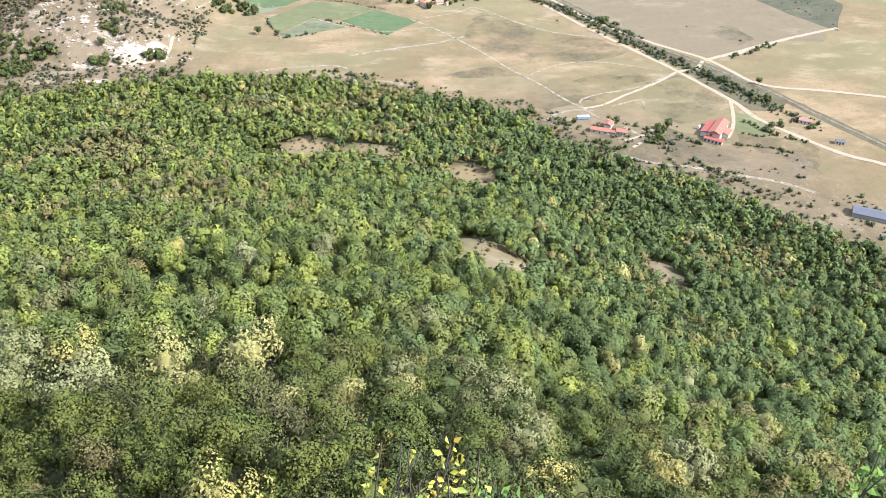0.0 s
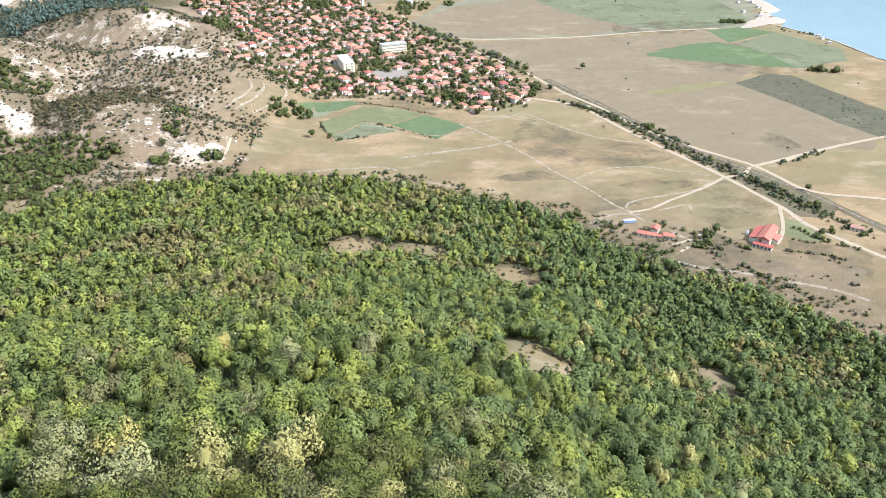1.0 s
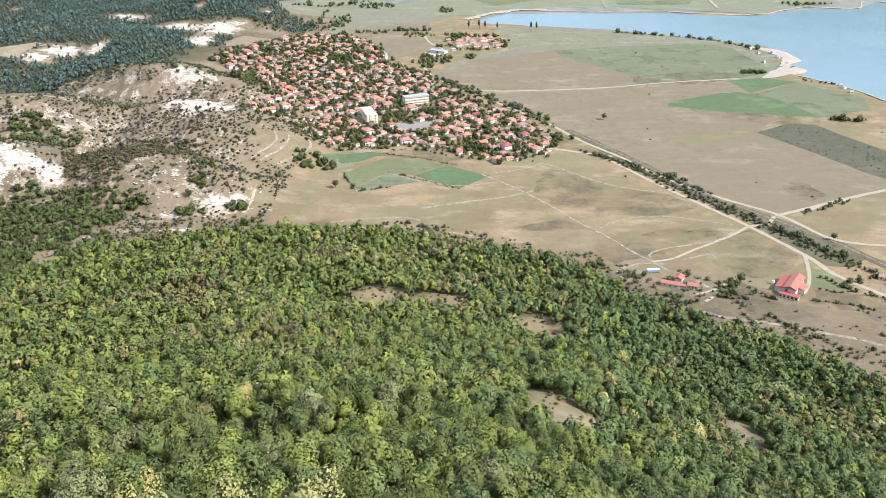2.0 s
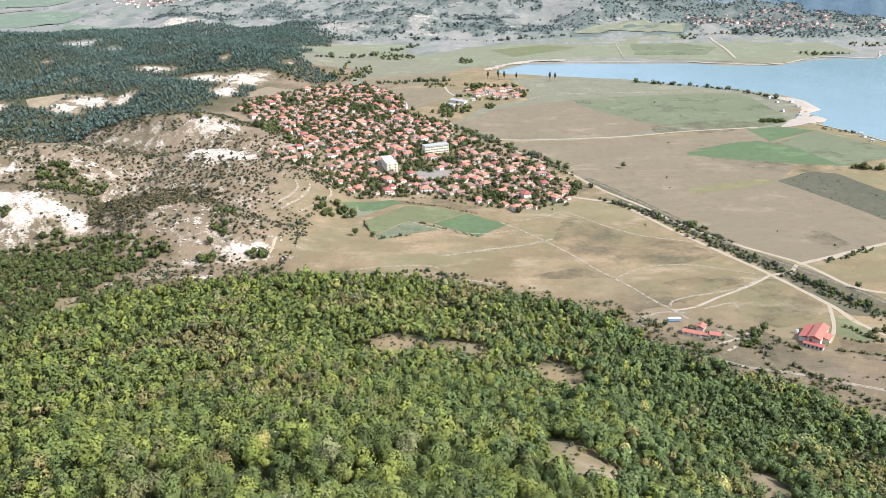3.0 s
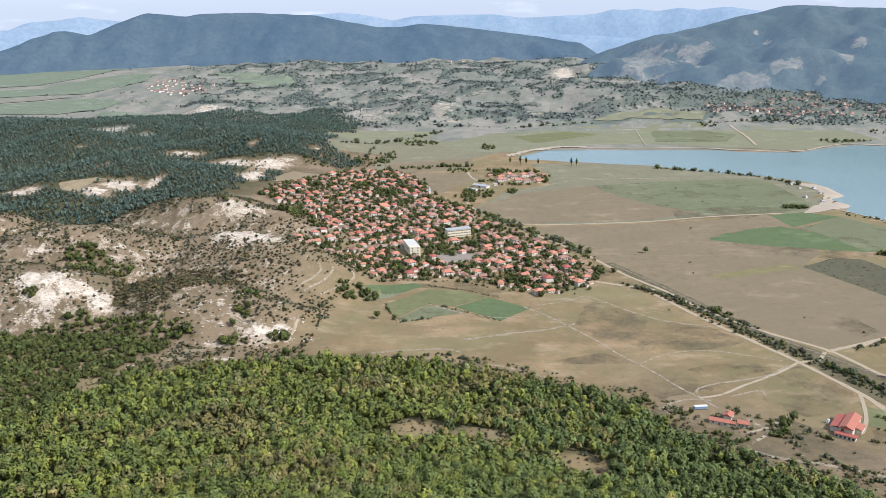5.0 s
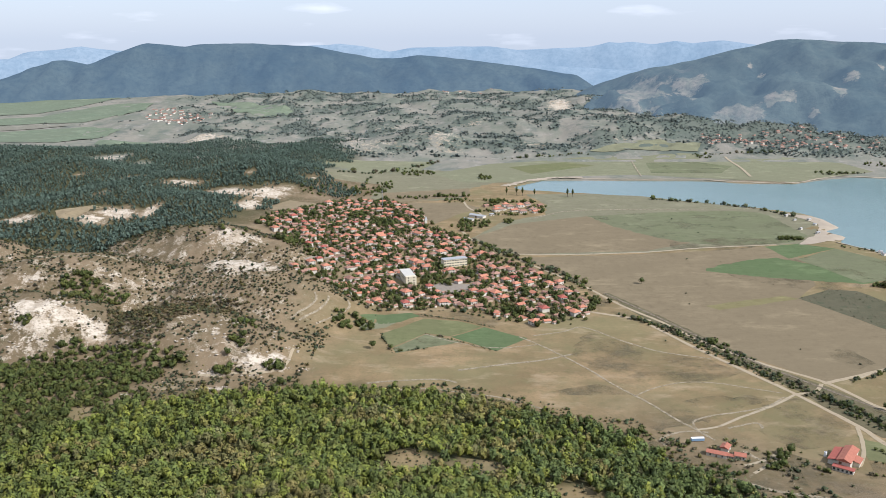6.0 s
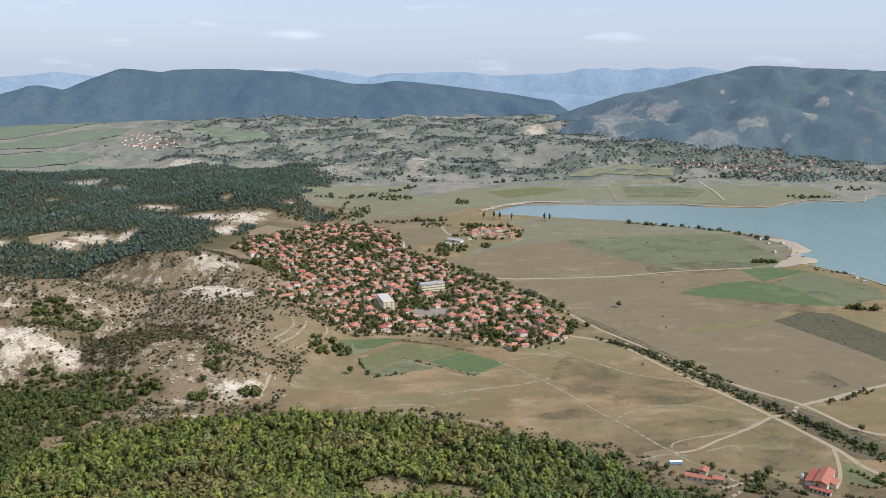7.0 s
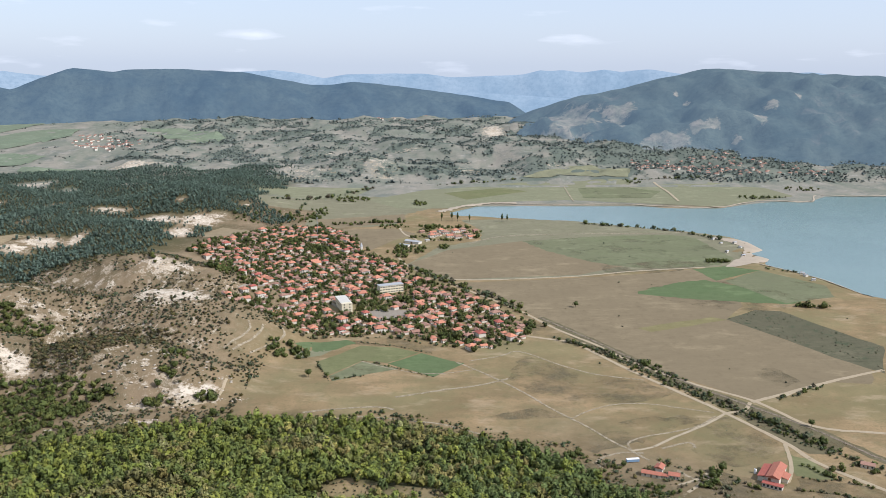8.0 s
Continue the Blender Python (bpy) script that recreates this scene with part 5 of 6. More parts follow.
# boulders over the bare outcrops
tri_v, tri_f = [], []
for cx, cy, rx, ry, k in OUTCROPS:
    if cy > 1500 or k < 0.45:
        continue
    for _ in range(int(6 + rx * ry * 0.02)):
        a, q = g.uniform(0, 6.283), math.sqrt(g.uniform()) * 0.95
        x, y, r = cx + rx * q * math.cos(a), cy + ry * q * math.sin(a), g.uniform(0.5, 1.7)
        v = ICO_V * g.uniform(0.7, 1.3, (len(ICO_V), 1)) * np.array([r * g.uniform(0.8, 1.6), r, r * 0.4]) + np.array([x, y, float(height(x, y)) + 0.1])
        tri_f.append(ICO_F + 12 * len(tri_v))
        tri_v.append(v)
tri_f = np.concatenate(tri_f).ravel()
tagged(new("boulders", arrays_mesh("boulders", np.concatenate(tri_v), tri_f, np.arange(0, len(tri_f), 3), LIMESTONE)), "pale limestone boulders on bare slopes", "rocks", kind="stuff")

# bushes left standing in the clearings
bx, by = [], []
for cx, cy, rx, ry in CLEARINGS:
    for _ in range(int(rx * ry * (0.055 if cy < 400 else 0.15))):
        a, q = g.uniform(0, 6.283), math.sqrt(g.uniform())
        bx.append(cx + rx * q * math.cos(a))
        by.append(cy + ry * q * math.sin(a))
stuff("clearing_bushes", "small bushes in dry woodland clearings", "bush", np.array(bx), np.array(by), 0.9, np.r_[SCRUB, AUTUMN[:1]], 60, 0.26, 98, 0, 0.8)

# weeds and bushes over the fallow field
x, y = scattered(min(p[0] for p in FALLOW), max(p[0] for p in FALLOW), min(p[1] for p in FALLOW), max(p[1] for p in FALLOW), 7.0, 77)
ok = inside(x, y, FALLOW) & (g.normal(0, 0.4, len(x)) + 0.7 * waves(x, y, 60, 5) > 0.1)
stuff("fallow_weeds", "dark weeds and bushes over a fallow field", "weeds", x[ok], y[ok], 0.8, SCRUB * 1.6, 18, 0.4, 78, 0, 0.5, 0.35, 0.35)


# ---- houses ----
def roof_mesh(w, d, z, rise, eave, kind, material, thick=0.22):
    """A tiled roof with eaves and thickness: hipped, gabled or flat."""
    bm = bmesh.new()
    x, y = w / 2 + eave, d / 2 + eave
    if kind == "flat":
        block(bm, -x, x, -y, y, z, z + thick * 1.6)
        return mesh_of("roof", bm, material)
    lower = [bm.verts.new((sx * x, sy * y, z - 0.1)) for sx, sy in ((-1, -1), (1, -1), (1, 1), (-1, 1))]
    upper = [bm.verts.new((v.co.x, v.co.y, z - 0.1 + thick)) for v in lower]
    run = x - y * 0.85 if kind == "hip" else x
    run = max(run, 0.3)
    ridge = [bm.verts.new((s * run, 0, z + rise)) for s in (-1, 1)]
    for i in range(4):
        bm.faces.new((lower[i], lower[(i + 1) % 4], upper[(i + 1) % 4], upper[i]))
    bm.faces.new((upper[0], upper[1], ridge[1], ridge[0]))
    bm.faces.new((upper[2], upper[3], ridge[0], ridge[1]))
    bm.faces.new((upper[1], upper[2], ridge[1]))
    bm.faces.new((upper[3], upper[0], ridge[0]))
    bm.faces.new(lower[::-1])
    return mesh_of("roof", bm, material)


def house(w, d, h, rise, kind, walls, tiles, floors=1, wing=None, label="", eave=0.8, name="house", group="village houses", category="house"):
    """A small house round its own middle: walls, roof, chimney, door and windows."""
    t = empty(name)
    boxes = [(-w / 2, w / 2, -d / 2, d / 2, -1.5, h)]
    body = part("wall", box_mesh("wall", walls, *boxes), t)
    part("roof", roof_mesh(w, d, h, rise, eave, kind, tiles), t)
    if wing:
        ww, wd, wh = wing
        side = part("wing", box_mesh("wing", walls, (w / 2 - 0.002, w / 2 + ww, -wd / 2, wd / 2, -1.5, wh)), t)
        lean = roof_mesh(ww, wd, wh, rise * 0.6, 0.35, "hip", tiles)
        part("wing_roof", lean, t).location = (w / 2 + ww / 2, 0, 0)
    if kind != "flat":
        part("chimney", box_mesh("chimney", BRICK_WALL, (w * 0.2, w * 0.2 + 0.6, d * 0.12, d * 0.12 + 0.6, h, h + rise + 0.6)), t)
    pane = box_mesh("window", GLASS, (-0.55, 0.55, -0.03, 0.06, -0.7, 0.7))
    for f in range(floors):
        z = 1.6 + f * h / max(floors, 1)
        for k in (-0.3, 0.3):
            part("window", pane, t).matrix_basis = pose(k * w, -d / 2, z)
            part("window", pane, t).matrix_basis = pose(w / 2, k * d, z, 0, 0, 90) if not wing else pose(k * w, d / 2, z)
    part("door", box_mesh("door", TIMBER, (-0.5, 0.5, -d / 2 - 0.05, -d / 2 + 0.02, 0, 2.1)), t)
    return tagged(t, label, category, group)


def put(ob, x, y, turn, size=1.0, sink=0.0):
    m = pose(x, y, float(height(x, y)) - sink, 0, 0, turn) @ Matrix.Diagonal((size, size, size, 1))
    if ob not in seated:
        seated.add(ob)
        ob.matrix_basis = m
        return ob
    c = copy_thing(ob, m)
    c.matrix_basis = m
    return c


seated = set()
TYPES = [
    house(10, 9, 4.7, 2.6, "hip", RENDER_WALL, TILES, 2, None, "two-storey plastered house with orange hipped roof"),
    house(11, 8, 3.4, 2.2, "gable", WHITE_WALL, TILES, 1, None, "low white house with orange gabled roof"),
    house(9, 8, 3.4, 2.0, "hip", RENDER_WALL, TILES_OLD, 1, (4, 5, 2.6), "low plastered house with weathered tiles and wing"),
    house(10.5, 9.5, 5.0, 2.7, "hip", WHITE_WALL, TILES, 2, (3.5, 6, 3.0), "two-storey white house with orange hipped roof"),
    house(8, 7, 3.2, 1.9, "gable", BRICK_WALL, TILES_OLD, 1, None, "small brick house with weathered tiles"),
    house(12, 9, 4.0, 2.4, "hip", RENDER_WALL, TILES_OLD, 1, None, "long plastered house with faded tile roof"),
    house(9.5, 8.5, 4.8, 2.5, "hip", WHITE_WALL, TILES_RED, 2, None, "two-storey white house with red roof"),
    house(6.5, 5, 2.6, 1.2, "gable", BRICK_WALL, TILES_OLD, 1, None, "small outbuilding with weathered tiles", 0.3, "outbuilding", "village outbuildings", "shed"),
    house(7, 5, 2.7, 0.5, "flat", RENDER_WALL, SHEET, 1, None, "flat-roofed shed with grey sheet roof", 0.25, "shed", "village outbuildings", "shed"),
]
HALL = (-73, 1024)
SCHOOL = (-15, 1100)
SQUARE = [(-46, 1000), (-28, 1019), (11, 1011), (4, 982), (-27, 968)]
road_turn = math.degrees(math.atan2((152, 997)[1] - (14, 1238)[1], (152, 997)[0] - (14, 1238)[0]))
c, s = math.cos(math.radians(road_turn)), math.sin(math.radians(road_turn))
gr = random.Random(5)
spots = []
for i in range(-30, 31):
    for j in range(-30, 31):
        u, v = i * 22.5 + gr.uniform(-6, 6) + (j % 3) * 6, j * 19.5 + gr.uniform(-5, 5)
        spots.append((-90 + u * c - v * s, 1110 + u * s + v * c))
sx, sy = np.array(spots).T
ok = inside(sx, sy, VILLAGE) & (np.hypot(sx - HALL[0], sy - HALL[1]) > 27) & (np.hypot(sx - SCHOOL[0], sy - SCHOOL[1]) > 30) & ~inside(sx, sy, SQUARE)
for gx_, gy_, grx, gry, n in GROVES:
    ok &= np.hypot((sx - gx_) / (grx + 2), (sy - gy_) / (gry + 2)) > 1
houses = [(x, y) for x, y in zip(sx[ok], sy[ok]) if gr.random() < 0.95]
for x, y in houses:
    kind = gr.choices(range(9), (20, 15, 12, 15, 10, 10, 7, 8, 3))[0]
    put(TYPES[kind], x, y, road_turn + gr.choice((0, 90, 180, 270)) + gr.uniform(-14, 14), gr.uniform(0.66, 1.12))
# garden trees between the houses
x, y = scattered(-480, 200, 820, 1600, 7.5, 91)
hx, hy = np.array(houses).T
free = np.min(np.hypot(x[:, None] - hx[None], y[:, None] - hy[None]), axis=1)
ok = inside(x, y, VILLAGE) & (free > 6.0) & (g.uniform(size=len(x)) < 0.92) & ~inside(x, y, SQUARE) & (np.hypot(x - HALL[0], y - HALL[1]) > 17) & (np.hypot(x - SCHOOL[0], y - SCHOOL[1]) > 17)
edge_line = np.array(along(VILLAGE + VILLAGE[:1], 6.0))
edge_line = edge_line[g.uniform(size=len(edge_line)) < 0.35]
x, y = np.r_[x[ok], edge_line[:, 0] + g.uniform(-9, 9, len(edge_line))], np.r_[y[ok], edge_line[:, 1] + g.uniform(-9, 9, len(edge_line))]
stuff("garden_trees", "dark green garden trees between village houses", "garden trees", x, y, 3.1, GREENS[[2, 4, 5]] * 0.53, 44, 0.32, 92)
# sheds and lean-tos in the yards
x, y = scattered(-480, 200, 820, 1600, 15.0, 93)
free = np.min(np.hypot(x[:, None] - hx[None], y[:, None] - hy[None]), axis=1)
ok = inside(x, y, VILLAGE) & (free > 8.5) & (free < 14) & (np.hypot(x - HALL[0], y - HALL[1]) > 24) & (np.hypot(x - SCHOOL[0], y - SCHOOL[1]) > 24) & ~inside(x, y, SQUARE)
walls_bm, roofs_bm = bmesh.new(), bmesh.new()
for px, py in zip(x[ok], y[ok]):
    w, d, h = g.uniform(4, 9), g.uniform(3, 5), g.uniform(2.2, 3)
    m = pose(px, py, float(height(px, py)), 0, 0, road_turn + 90 * g.integers(0, 4) + g.uniform(-12, 12))
    for bm, me in ((walls_bm, box_mesh("wall", RENDER_WALL, (-w / 2, w / 2, -d / 2, d / 2, -1, h))), (roofs_bm, roof_mesh(w, d, h, 1.1, 0.3, "gable", TILES_OLD))):
        me.transform(m)
        bm.from_mesh(me)
        bpy.data.meshes.remove(me)
yards = tagged(empty("village_sheds"), "small tiled sheds in village yards", "sheds", kind="stuff")
tagged(part("walls", mesh_of("walls", walls_bm, RENDER_WALL), yards), kind="stuff")
tagged(part("roofs", mesh_of("roofs", roofs_bm, TILES_OLD), yards), kind="stuff")
# hamlet behind, lake cabins and far villages
for i, (x, y, k, turn) in enumerate((
    (58, 1501, 1, 20), (74, 1518, 0, 20), (100, 1512, 3, 20), (115, 1528, 5, 100), (87, 1470, 1, 20), (120, 1481, 2, 20), (102, 1460, 5, 15), (137, 1518, 4, 30), (46, 1436, 8, 30), (38, 1512, 4, 30), (65, 1481, 2, 25), (81, 1501, 5, 20), (94, 1486, 4, 110), (125, 1460, 1, 20), (55, 1470, 0, 25), (118, 1502, 2, 20))):
    put(TYPES[k], x, y, turn, 1.05)
cabin = house(5, 4, 2.4, 1.1, "gable", WHITE_WALL, SHEET, 1, None, "small lakeside cabin with grey roof", 0.3, "cabin", "lakeside cabins", "cabin")
for x, y in [(556, 1436), (558, 1402), (582, 1402), (578, 1367), (541, 1332), (627, 1462), (572, 1547), (547, 1568), (510, 1591), (596, 1169), (595, 1143), (598, 1184), (490, 1614), (557, 1303), (312, 1708), (291, 1722)]:
    put(cabin, x, y, gr.uniform(0, 360), gr.uniform(0.8, 1.2))
FAR_VILLAGES = [([(674, 2456), (767, 2489), (875, 2510), (985, 2534), (1034, 2485), (1064, 2326), (1221, 2297), (1165, 2187), (991, 2225), (807, 2220), (642, 2278)], 26, 1.0, 130), ([(-1158, 3025), (-1154, 3128), (-1079, 3125), (-977, 3002), (-860, 2911), (-892, 2854), (-932, 2744), (-1004, 2737), (-1127, 2941)], 22, 1.1, 75), ([(-199, 3540), (-63, 3938), (50, 4662), (342, 4424), (685, 4753), (800, 4343), (580, 4019), (199, 3914), (-58, 3624)], 42, 1.2, 45)]
for n, (line, gap, size, most) in enumerate(FAR_VILLAGES):
    xs, ys = [p[0] for p in line], [p[1] for p in line]
    x, y = scattered(min(xs), max(xs), min(ys), max(ys), gap, 95 + n)
    ok = inside(x, y, line) & (g.uniform(size=len(x)) < 0.7)
    pick = np.flatnonzero(ok)
    g.shuffle(pick)
    walls_bm, roofs_bm = bmesh.new(), bmesh.new()
    for i in pick[:most]:
        w, d, h = (size * g.uniform(*k) for k in ((7, 11), (6, 8), (2.0, 3.8)))
        m = pose(x[i], y[i], float(height(x[i], y[i])), 0, 0, g.uniform(0, 360))
        for bm, me in ((walls_bm, box_mesh("wall", WHITE_WALL, (-w / 2, w / 2, -d / 2, d / 2, -3, h))), (roofs_bm, roof_mesh(w, d, h, 2.6, 0.7, "hip", TILES))):
            me.transform(m)
            bm.from_mesh(me)
            bpy.data.meshes.remove(me)
    town = tagged(empty("far_village"), "distant cluster of pale houses with tiled roofs", "village", kind="stuff")
    tagged(part("walls", mesh_of("walls", walls_bm, WHITE_WALL), town), kind="stuff")
    tagged(part("roofs", mesh_of("roofs", roofs_bm, TILES_OLD), town), kind="stuff")


# ---- the larger buildings ----
def long_block(name, label, w, d, h, floors, bays, walls, roof, parapet=0.5):
    """A long flat-roofed public building with window rows on both sides."""
    t = empty(name)
    part("wall", box_mesh("wall", walls, (-w / 2, w / 2, -d / 2, d / 2, -1, h)), t)
    part("roof", box_mesh("roof", roof, (-w / 2 - 0.4, w / 2 + 0.4, -d / 2 - 0.4, d / 2 + 0.4, h + 0.003, h + parapet)), t)
    step = w / bays
    pane = box_mesh("window", GLASS, (-step * 0.34, step * 0.34, -0.04, 0.08, -0.6, 0.6))
    for f in range(floors):
        z = 1.9 + f * h / floors
        for b in range(bays):
            for sy_ in (-1, 1):
                part("window", pane, t).matrix_basis = pose(-w / 2 + (b + 0.5) * step, sy_ * d / 2, z)
    return tagged(t, label, "building")


put(long_block("school", "long cream school with rows of dark windows", 34, 11, 10.5, 3, 9, CREAM_WALL, SHEET), *SCHOOL, 22)
hall = empty("culture_hall")
part("wall", box_mesh("wall", CREAM_WALL, (-20, 20, -6.5, 6.5, -1, 10.5)), hall)
part("roof", box_mesh("roof", PALE_ROOF, (-20.4, 14.99, -6.9, 6.9, 10.503, 11.1)), hall, "bright pale flat roof")
part("stage_tower", box_mesh("stage_tower", CREAM_WALL, (15, 20.3, -6.8, 6.8, -1, 11.6)), hall)
pane = box_mesh("window", GLASS, (-0.7, 0.7, -0.05, 0.1, -0.8, 0.8))
for z in (3.0, 6.5, 10.0):
    for k in (-3.5, 3.5):
        part("window", pane, hall).matrix_basis = pose(20.32, k, z, 0, 0, 90)
for k in range(6):
    part("window", pane, hall).matrix_basis = pose(-16 + k * 5, -6.52, 6.0)
tagged(hall, "pale yellow culture hall with bright flat roof", "building")
put(hall, *HALL, -74)
field("square", SQUARE, ASPHALT, "grey paved village square", 0.06, ragged=2.0)
shed = empty("farm_shed")
part("wall", box_mesh("wall", WHITE_WALL, (-16, 16, -6, 6, -1, 4.0)), shed)
part("roof", roof_mesh(32, 12, 4.0, 2.2, 0.5, "gable", SHEET), shed)
part("door", box_mesh("door", TIMBER, (-2, 2, -6.06, -5.98, 0, 3.2)), shed)
tagged(shed, "long white farm shed with grey gabled roof", "shed", "farm sheds")
put(shed, 21, 1421, -35, 0.9)
put(shed, 6, 1398, -35, 0.6)
mast = empty("radio_mast")
part("mast_pole", box_mesh("mast_pole", METAL, (-0.45, 0.45, -0.45, 0.45, -1, 30), (-0.2, 0.2, -0.2, 0.2, 30, 38)), mast)
part("antenna", box_mesh("antenna", METAL, (-1.2, 1.2, -0.3, 0.3, 26, 29)), mast)
tagged(mast, "tall slim grey radio mast above the village roofs", "mast")
put(mast, -153, 1512, 0)
church = empty("chapel_tower")
part("wall", box_mesh("wall", WHITE_WALL, (-2, 2, -2, 2, -1, 11)), church)
part("roof", roof_mesh(4, 4, 11, 6, 0.2, "hip", SHEET), church)
tagged(church, "slim white chapel tower with pointed roof", "tower")
put(church, -65, 1345, 20)

# the red-roofed barn on the plain
barn = empty("barn")


def lean_to(name, x0, x1, y0, y1, z0, z1, material, thick=0.22):
    """A sheet roof that slopes from z0 at y0 to z1 at y1."""
    bm = bmesh.new()
    v = [bm.verts.new(p) for k in (0, thick) for p in ((x0, y0, z0 + k), (x1, y0, z0 + k), (x1, y1, z1 + k), (x0, y1, z1 + k))]
    for f in ((3, 2, 1, 0), (4, 5, 6, 7), (0, 1, 5, 4), (1, 2, 6, 5), (2, 3, 7, 6), (3, 0, 4, 7)):
        bm.faces.new([v[i] for i in f])
    return mesh_of(name, bm, material)


part("wall", box_mesh("wall", WHITE_WALL, (-13, 13, -4.5, 4.5, -1, 6.0)), barn)
part("gable", roof_mesh(25.6, 8.6, 5.95, 2.0, 0.0, "gable", WHITE_WALL, 0.05), barn)
part("roof", roof_mesh(26, 9, 6.15, 2.3, 0.6, "gable", TILES_BARN), barn, "bright orange tiled roof")
part("side_wing", box_mesh("side_wing", WHITE_WALL, (-10, 12, 4.502, 11, -1, 3.6)), barn)
part("side_roof", lean_to("side_roof", -10.5, 12.5, 4.6, 11.6, 5.3, 3.62, TILES_RED), barn, "dark red sheet roof")
part("rear_wing", box_mesh("rear_wing", WHITE_WALL, (-4, 6, -9, -4.502, -1, 3.2)), barn)
part("rear_roof", lean_to("rear_roof", -4.5, 6.5, -9.5, -4.6, 3.22, 4.4, TILES_BARN), barn)
part("porch", box_mesh("porch", WHITE_WALL, (-18, -13.002, -8, 6, -1, 2.9)), barn)
part("porch_roof", box_mesh("porch_roof", TILES_RED, (-18.5, -13.1, -8.5, 6.5, 2.903, 3.2)), barn, "dark red sheet roof")
for k in range(5):
    part("window", pane, barn).matrix_basis = pose(-18.02, -6.5 + k * 2.8, 1.5, 0, 0, 90)
    part("window", pane, barn).matrix_basis = pose(-8 + k * 4, 11.02, 1.8)
part("door", box_mesh("door", TIMBER, (-13.08, -12.98, 1.2, 3.2, 3.4, 5.4)), barn)
tagged(barn, "large barn with bright orange roof and red lean-tos", "barn")
put(barn, 279, 561, 54)
dish = empty("water_tank")
bm = bmesh.new()
bmesh.ops.create_cone(bm, cap_ends=True, segments=14, radius1=1.1, radius2=1.0, depth=3.4, matrix=pose(0, 0, 1.7))
part("tank", mesh_of("tank", bm, WHITE), dish)
part("lid", box_mesh("lid", METAL, (-0.5, 0.5, -0.5, 0.5, 3.4, 3.6)), dish)
tagged(dish, "small white water tank beside the barn wall", "tank")
put(dish, 267, 570, 0)
cottage = house(10, 6, 2.8, 1.3, "gable", RENDER_WALL, TILES_OLD, 1, None, "run-down pale cottage beside the railway", 0.3, "cottage", "railway sheds", "cottage")
put(cottage, 358, 576, -30)
hut = house(7, 4.5, 2.6, 1.0, "gable", WHITE_WALL, DARK_SHEET, 1, None, "small hut with dark sheet roof beside the road", 0.3, "hut", "railway sheds", "hut")
put(hut, 369, 540, -25)
long_shed = empty("cattle_shed")
part("wall", box_mesh("wall", CONCRETE, (-17, 17, -5, 5, -1, 3.2)), long_shed)
part("roof", roof_mesh(34, 10, 3.2, 2.0, 0.5, "gable", DARK_SHEET), long_shed)
part("door", box_mesh("door", TIMBER, (-17.06, -16.98, -1.6, 1.6, 0, 2.6)), long_shed)
tagged(long_shed, "long grey cattle shed at the foot of the hill", "shed", "farm sheds")
put(long_shed, 344, 436, -28)

# small farmstead by the scrub
farm = [
    house(15, 6, 2.8, 1.5, "gable", WHITE_WALL, TILES_BARN, 1, None, "long low farmhouse with orange tiled roof", 0.4, "farmhouse", "farmstead buildings", "farmhouse"),
    house(8, 6, 3.0, 1.6, "gable", WHITE_WALL, TILES_BARN, 1, None, "small farm building with orange tiled roof", 0.4, "farm_building", "farmstead buildings", "farm building"),
]
put(farm[0], 187, 569, -24, 0.95)
put(farm[1], 196, 578, 58)
put(farm[1], 203, 565, -20)
put(farm[1], 196, 566, -24, 0.7)
tunnel = empty("trailer")
part("body", box_mesh("body", BLUE, (-5, 5, -1.3, 1.3, 0.5, 2.6)), tunnel)
part("roof", box_mesh("roof", WHITE, (-5.1, 5.1, -1.4, 1.4, 2.603, 2.8)), tunnel)
for k in (-3, 3):
    part("wheel", box_mesh("wheel", TIMBER, (k - 0.4, k + 0.4, -1.35, 1.35, 0, 0.75)), tunnel)
tagged(tunnel, "long blue and white trailer parked in dry grass", "trailer")
put(tunnel, 179, 592, 5)

# ---- lone trees and poplars that stand out ----
def lone(name, label, r, tall, c, seed, taper=0.0):
    t = empty(name)
    h = r * 2 * tall
    part("trunk", trunk_mesh(h, seed), t)
    part("crown", foliage("crown", [(0, 0, h * 0.58)], [(r, r, r * tall)], [c], 420, 0.13, seed, 0.6, tall=taper, lobes=11), t)
    return tagged(t, label, "tree", "lone trees")


oak = lone("oak", "broad dark green tree alone on dry grass", 4.2, 0.95, GREENS[2] * 0.66, 201)
for x, y in [(-165, 694), (-212, 752), (-222, 730), (-211, 784), (-159, 702), (247, 801), (231, 563), (242, 572), (350, 650), (219, 842), (80, 1380), (146, 1501), (222, 1017), (-92, 784)]:
    put(oak, x, y, gr.uniform(0, 360), gr.uniform(0.6, 1.15))
poplar = lone("poplar", "tall slim dark poplar by the lake", 3.0, 2.6, GREENS[5] * 0.58, 202, 0.3)
for x, y in [(199, 1615), (209, 1615), (112, 1626), (101, 1633), (135, 1621), (81, 1633)]:
    put(poplar, x, y, gr.uniform(0, 360), gr.uniform(0.75, 1.1))


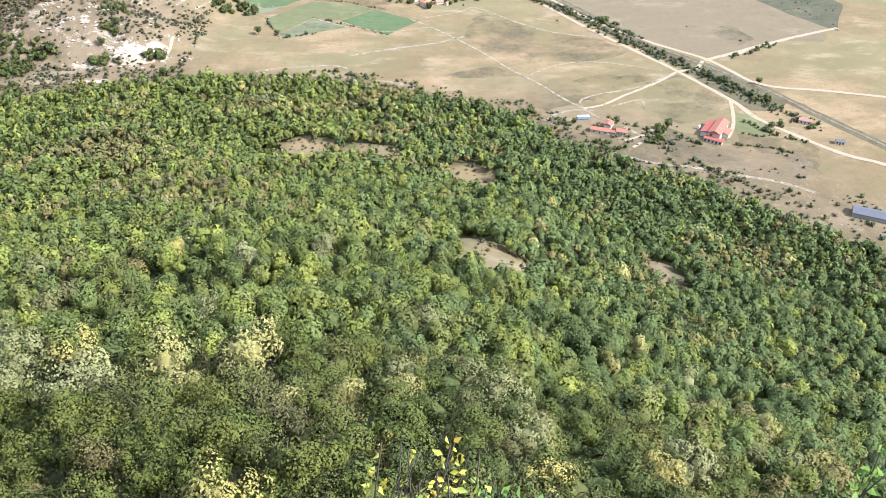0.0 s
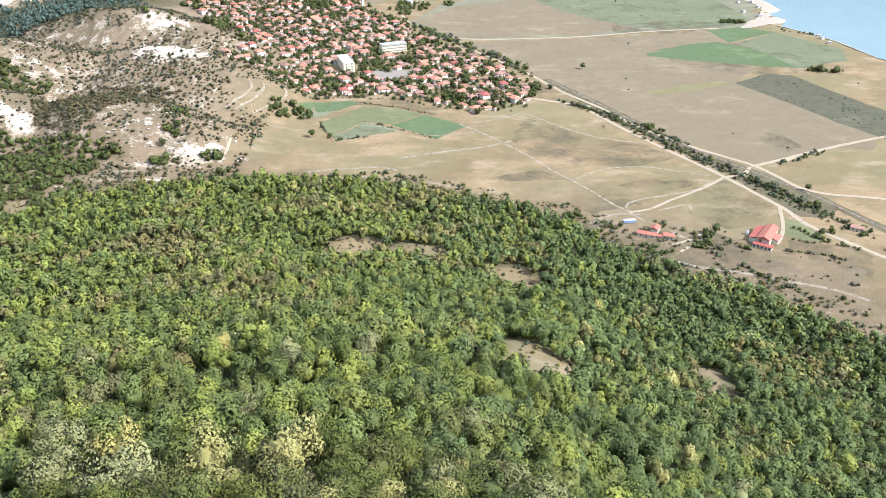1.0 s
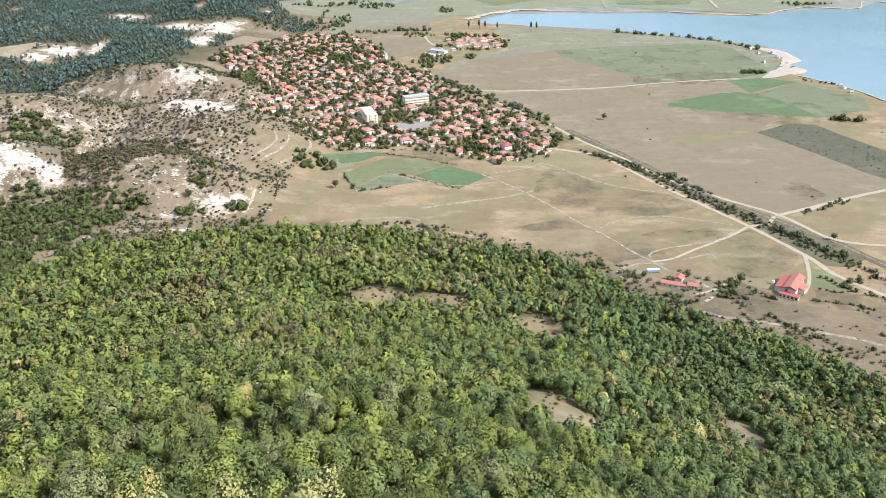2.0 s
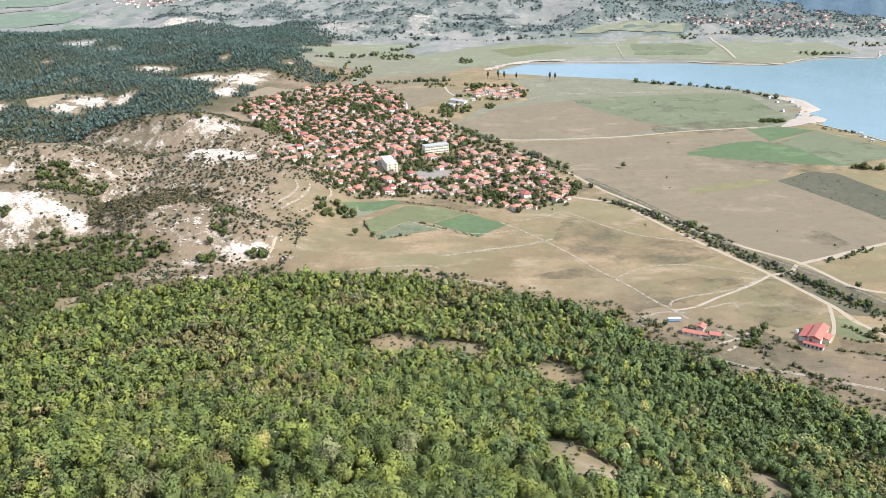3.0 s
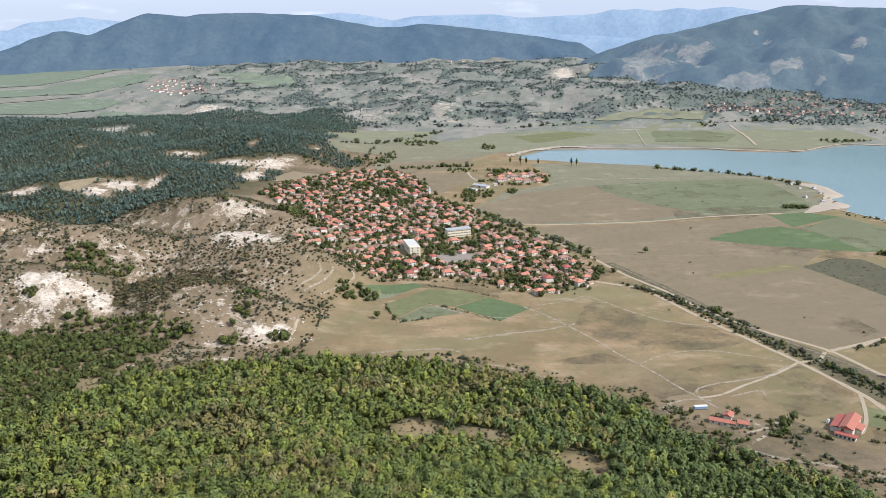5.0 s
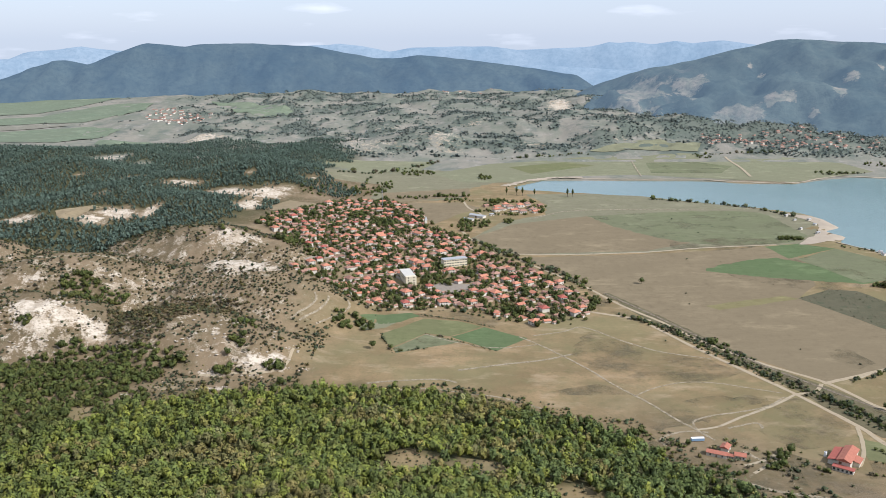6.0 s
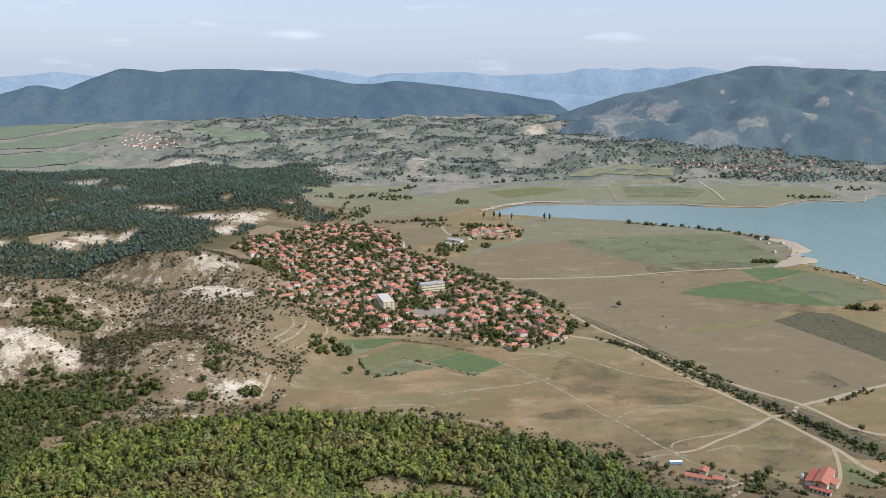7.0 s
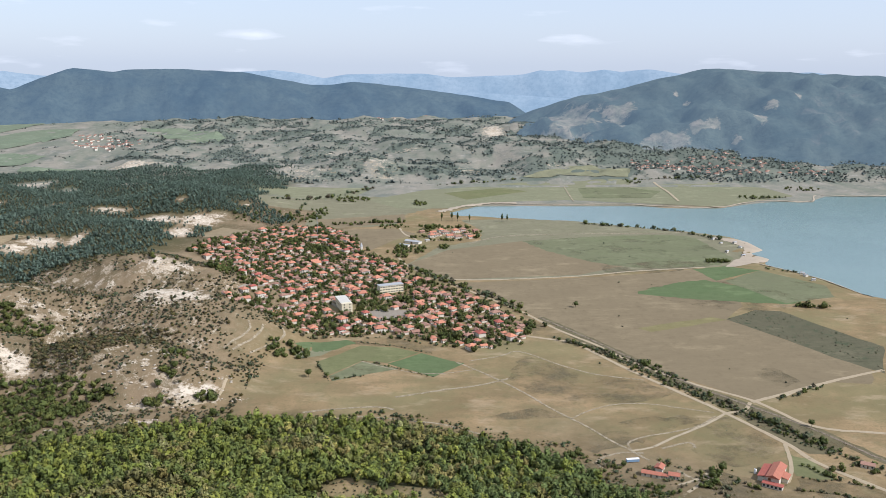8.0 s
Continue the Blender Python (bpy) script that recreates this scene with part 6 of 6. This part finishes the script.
# ---- shrubs at the rim, close to the lens ----
def rim_shrub(name, label, root, tips, colours, seed, leaf=0.055, per=9):
    """A thin-stemmed shrub: bent twigs from the root to each tip, with folded leaves along the ends."""
    gr_ = random.Random(seed)
    t = empty(name, Matrix.Translation(root))
    for n, tip in enumerate(tips):
        a, b = Vector((0, 0, 0)), Vector(tip) - Vector(root)
        bend = Vector((gr_.uniform(-0.2, 0.2), gr_.uniform(-0.2, 0.2), gr_.uniform(0.1, 0.35)))
        line = [a.lerp(b, k / 9) + bend * math.sin(math.pi * k / 9) + Vector([gr_.uniform(-0.015, 0.015) for _ in range(3)]) for k in range(10)]
        bm = bmesh.new()
        rings = []
        for k, p in enumerate(line):
            r = 0.011 * (1 - k / 10) + 0.0018
            rings.append([bm.verts.new(p + Vector((math.cos(q) * r, math.sin(q) * r, 0))) for q in (0, 1.57, 3.14, 4.71)])
        for u, v in zip(rings, rings[1:]):
            for i in range(4):
                bm.faces.new((u[i], u[(i + 1) % 4], v[(i + 1) % 4], v[i]))
        twig = part("stem", mesh_of("stem", bm, BARK), t)
        verts, tint = [], []
        for _ in range(per):
            k = gr_.uniform(5.5, 9)
            p = line[int(k)].lerp(line[min(9, int(k) + 1)], k % 1) + Vector([gr_.uniform(-0.05, 0.05) for _ in range(3)])
            d = Vector([gr_.uniform(-1, 1) for _ in range(3)]).normalized()
            s_ = d.orthogonal().normalized()
            o = d.cross(s_)
            z = leaf * gr_.uniform(0.6, 1.25)
            fold = 0.25 * z
            verts += [p, p + d * z * 0.55 + s_ * z * 0.36 + o * fold, p + d * z * 1.35, p + d * z * 0.55 - s_ * z * 0.36 + o * fold]
            tint += [gr_.choice(colours)] * 4
        idx = []
        for q in range(per):
            idx += [4 * q, 4 * q + 1, 4 * q + 2, 4 * q, 4 * q + 2, 4 * q + 3]
        me = arrays_mesh("leaves", np.array([v[:] for v in verts]), idx, np.arange(0, len(idx), 3), LEAF, np.c_[np.array(tint), np.ones(len(tint))])
        part("leaves", me, twig)
    return tagged(t, label, "shrub")


YELLOW_LEAVES = [(0.50, 0.44, 0.05), (0.42, 0.42, 0.08), (0.55, 0.40, 0.06), (0.30, 0.34, 0.07)]
GREEN_LEAVES = [(0.14, 0.22, 0.04), (0.20, 0.28, 0.05), (0.10, 0.17, 0.04)]
rim_shrub("shrub", "thin shrub with yellow autumn leaves on the rim", (0.10, 2.60, 293.17), [(0.04, 2.39, 297.31), (0.12, 2.46, 297.24), (0.33, 2.31, 297.39), (0.37, 2.36, 297.37), (0.40, 2.27, 297.36), (0.26, 2.15, 297.38), (0.27, 2.13, 297.37), (0.43, 2.27, 297.37), (0.33, 2.25, 297.34), (0.06, 2.04, 297.40)], YELLOW_LEAVES, 3, 0.034, 30)
rim_shrub("shrub", "thin shrub with green leaves on the rim", (0.35, 2.50, 293.42), [(0.43, 2.03, 297.43), (0.48, 2.01, 297.43), (0.52, 1.99, 297.42), (0.73, 2.10, 297.30), (0.48, 2.08, 297.41), (0.38, 1.96, 297.50), (0.15, 1.97, 297.48), (-0.28, 2.11, 297.35)], GREEN_LEAVES, 4, 0.034, 30)
rim_shrub("shrub", "green leafy shrub on the rim", (2.00, 2.30, 293.82), [(1.85, 1.87, 297.54), (1.94, 1.95, 297.53), (1.82, 1.84, 297.50), (1.96, 1.99, 297.57), (1.90, 1.86, 297.57), (1.93, 1.99, 297.55), (1.75, 1.79, 297.55)], GREEN_LEAVES, 5, 0.036, 46)
rim_shrub("shrub", "bare thin twigs of a dry shrub on the rim", (0.00, 2.60, 293.17), [(0.15, 2.36, 297.28), (0.18, 2.33, 297.26), (0.22, 2.44, 297.22), (0.23, 2.23, 297.32), (0.10, 2.23, 297.30), (0.30, 2.21, 297.30), (0.18, 2.14, 297.36)], YELLOW_LEAVES, 6, 0.022, 4)
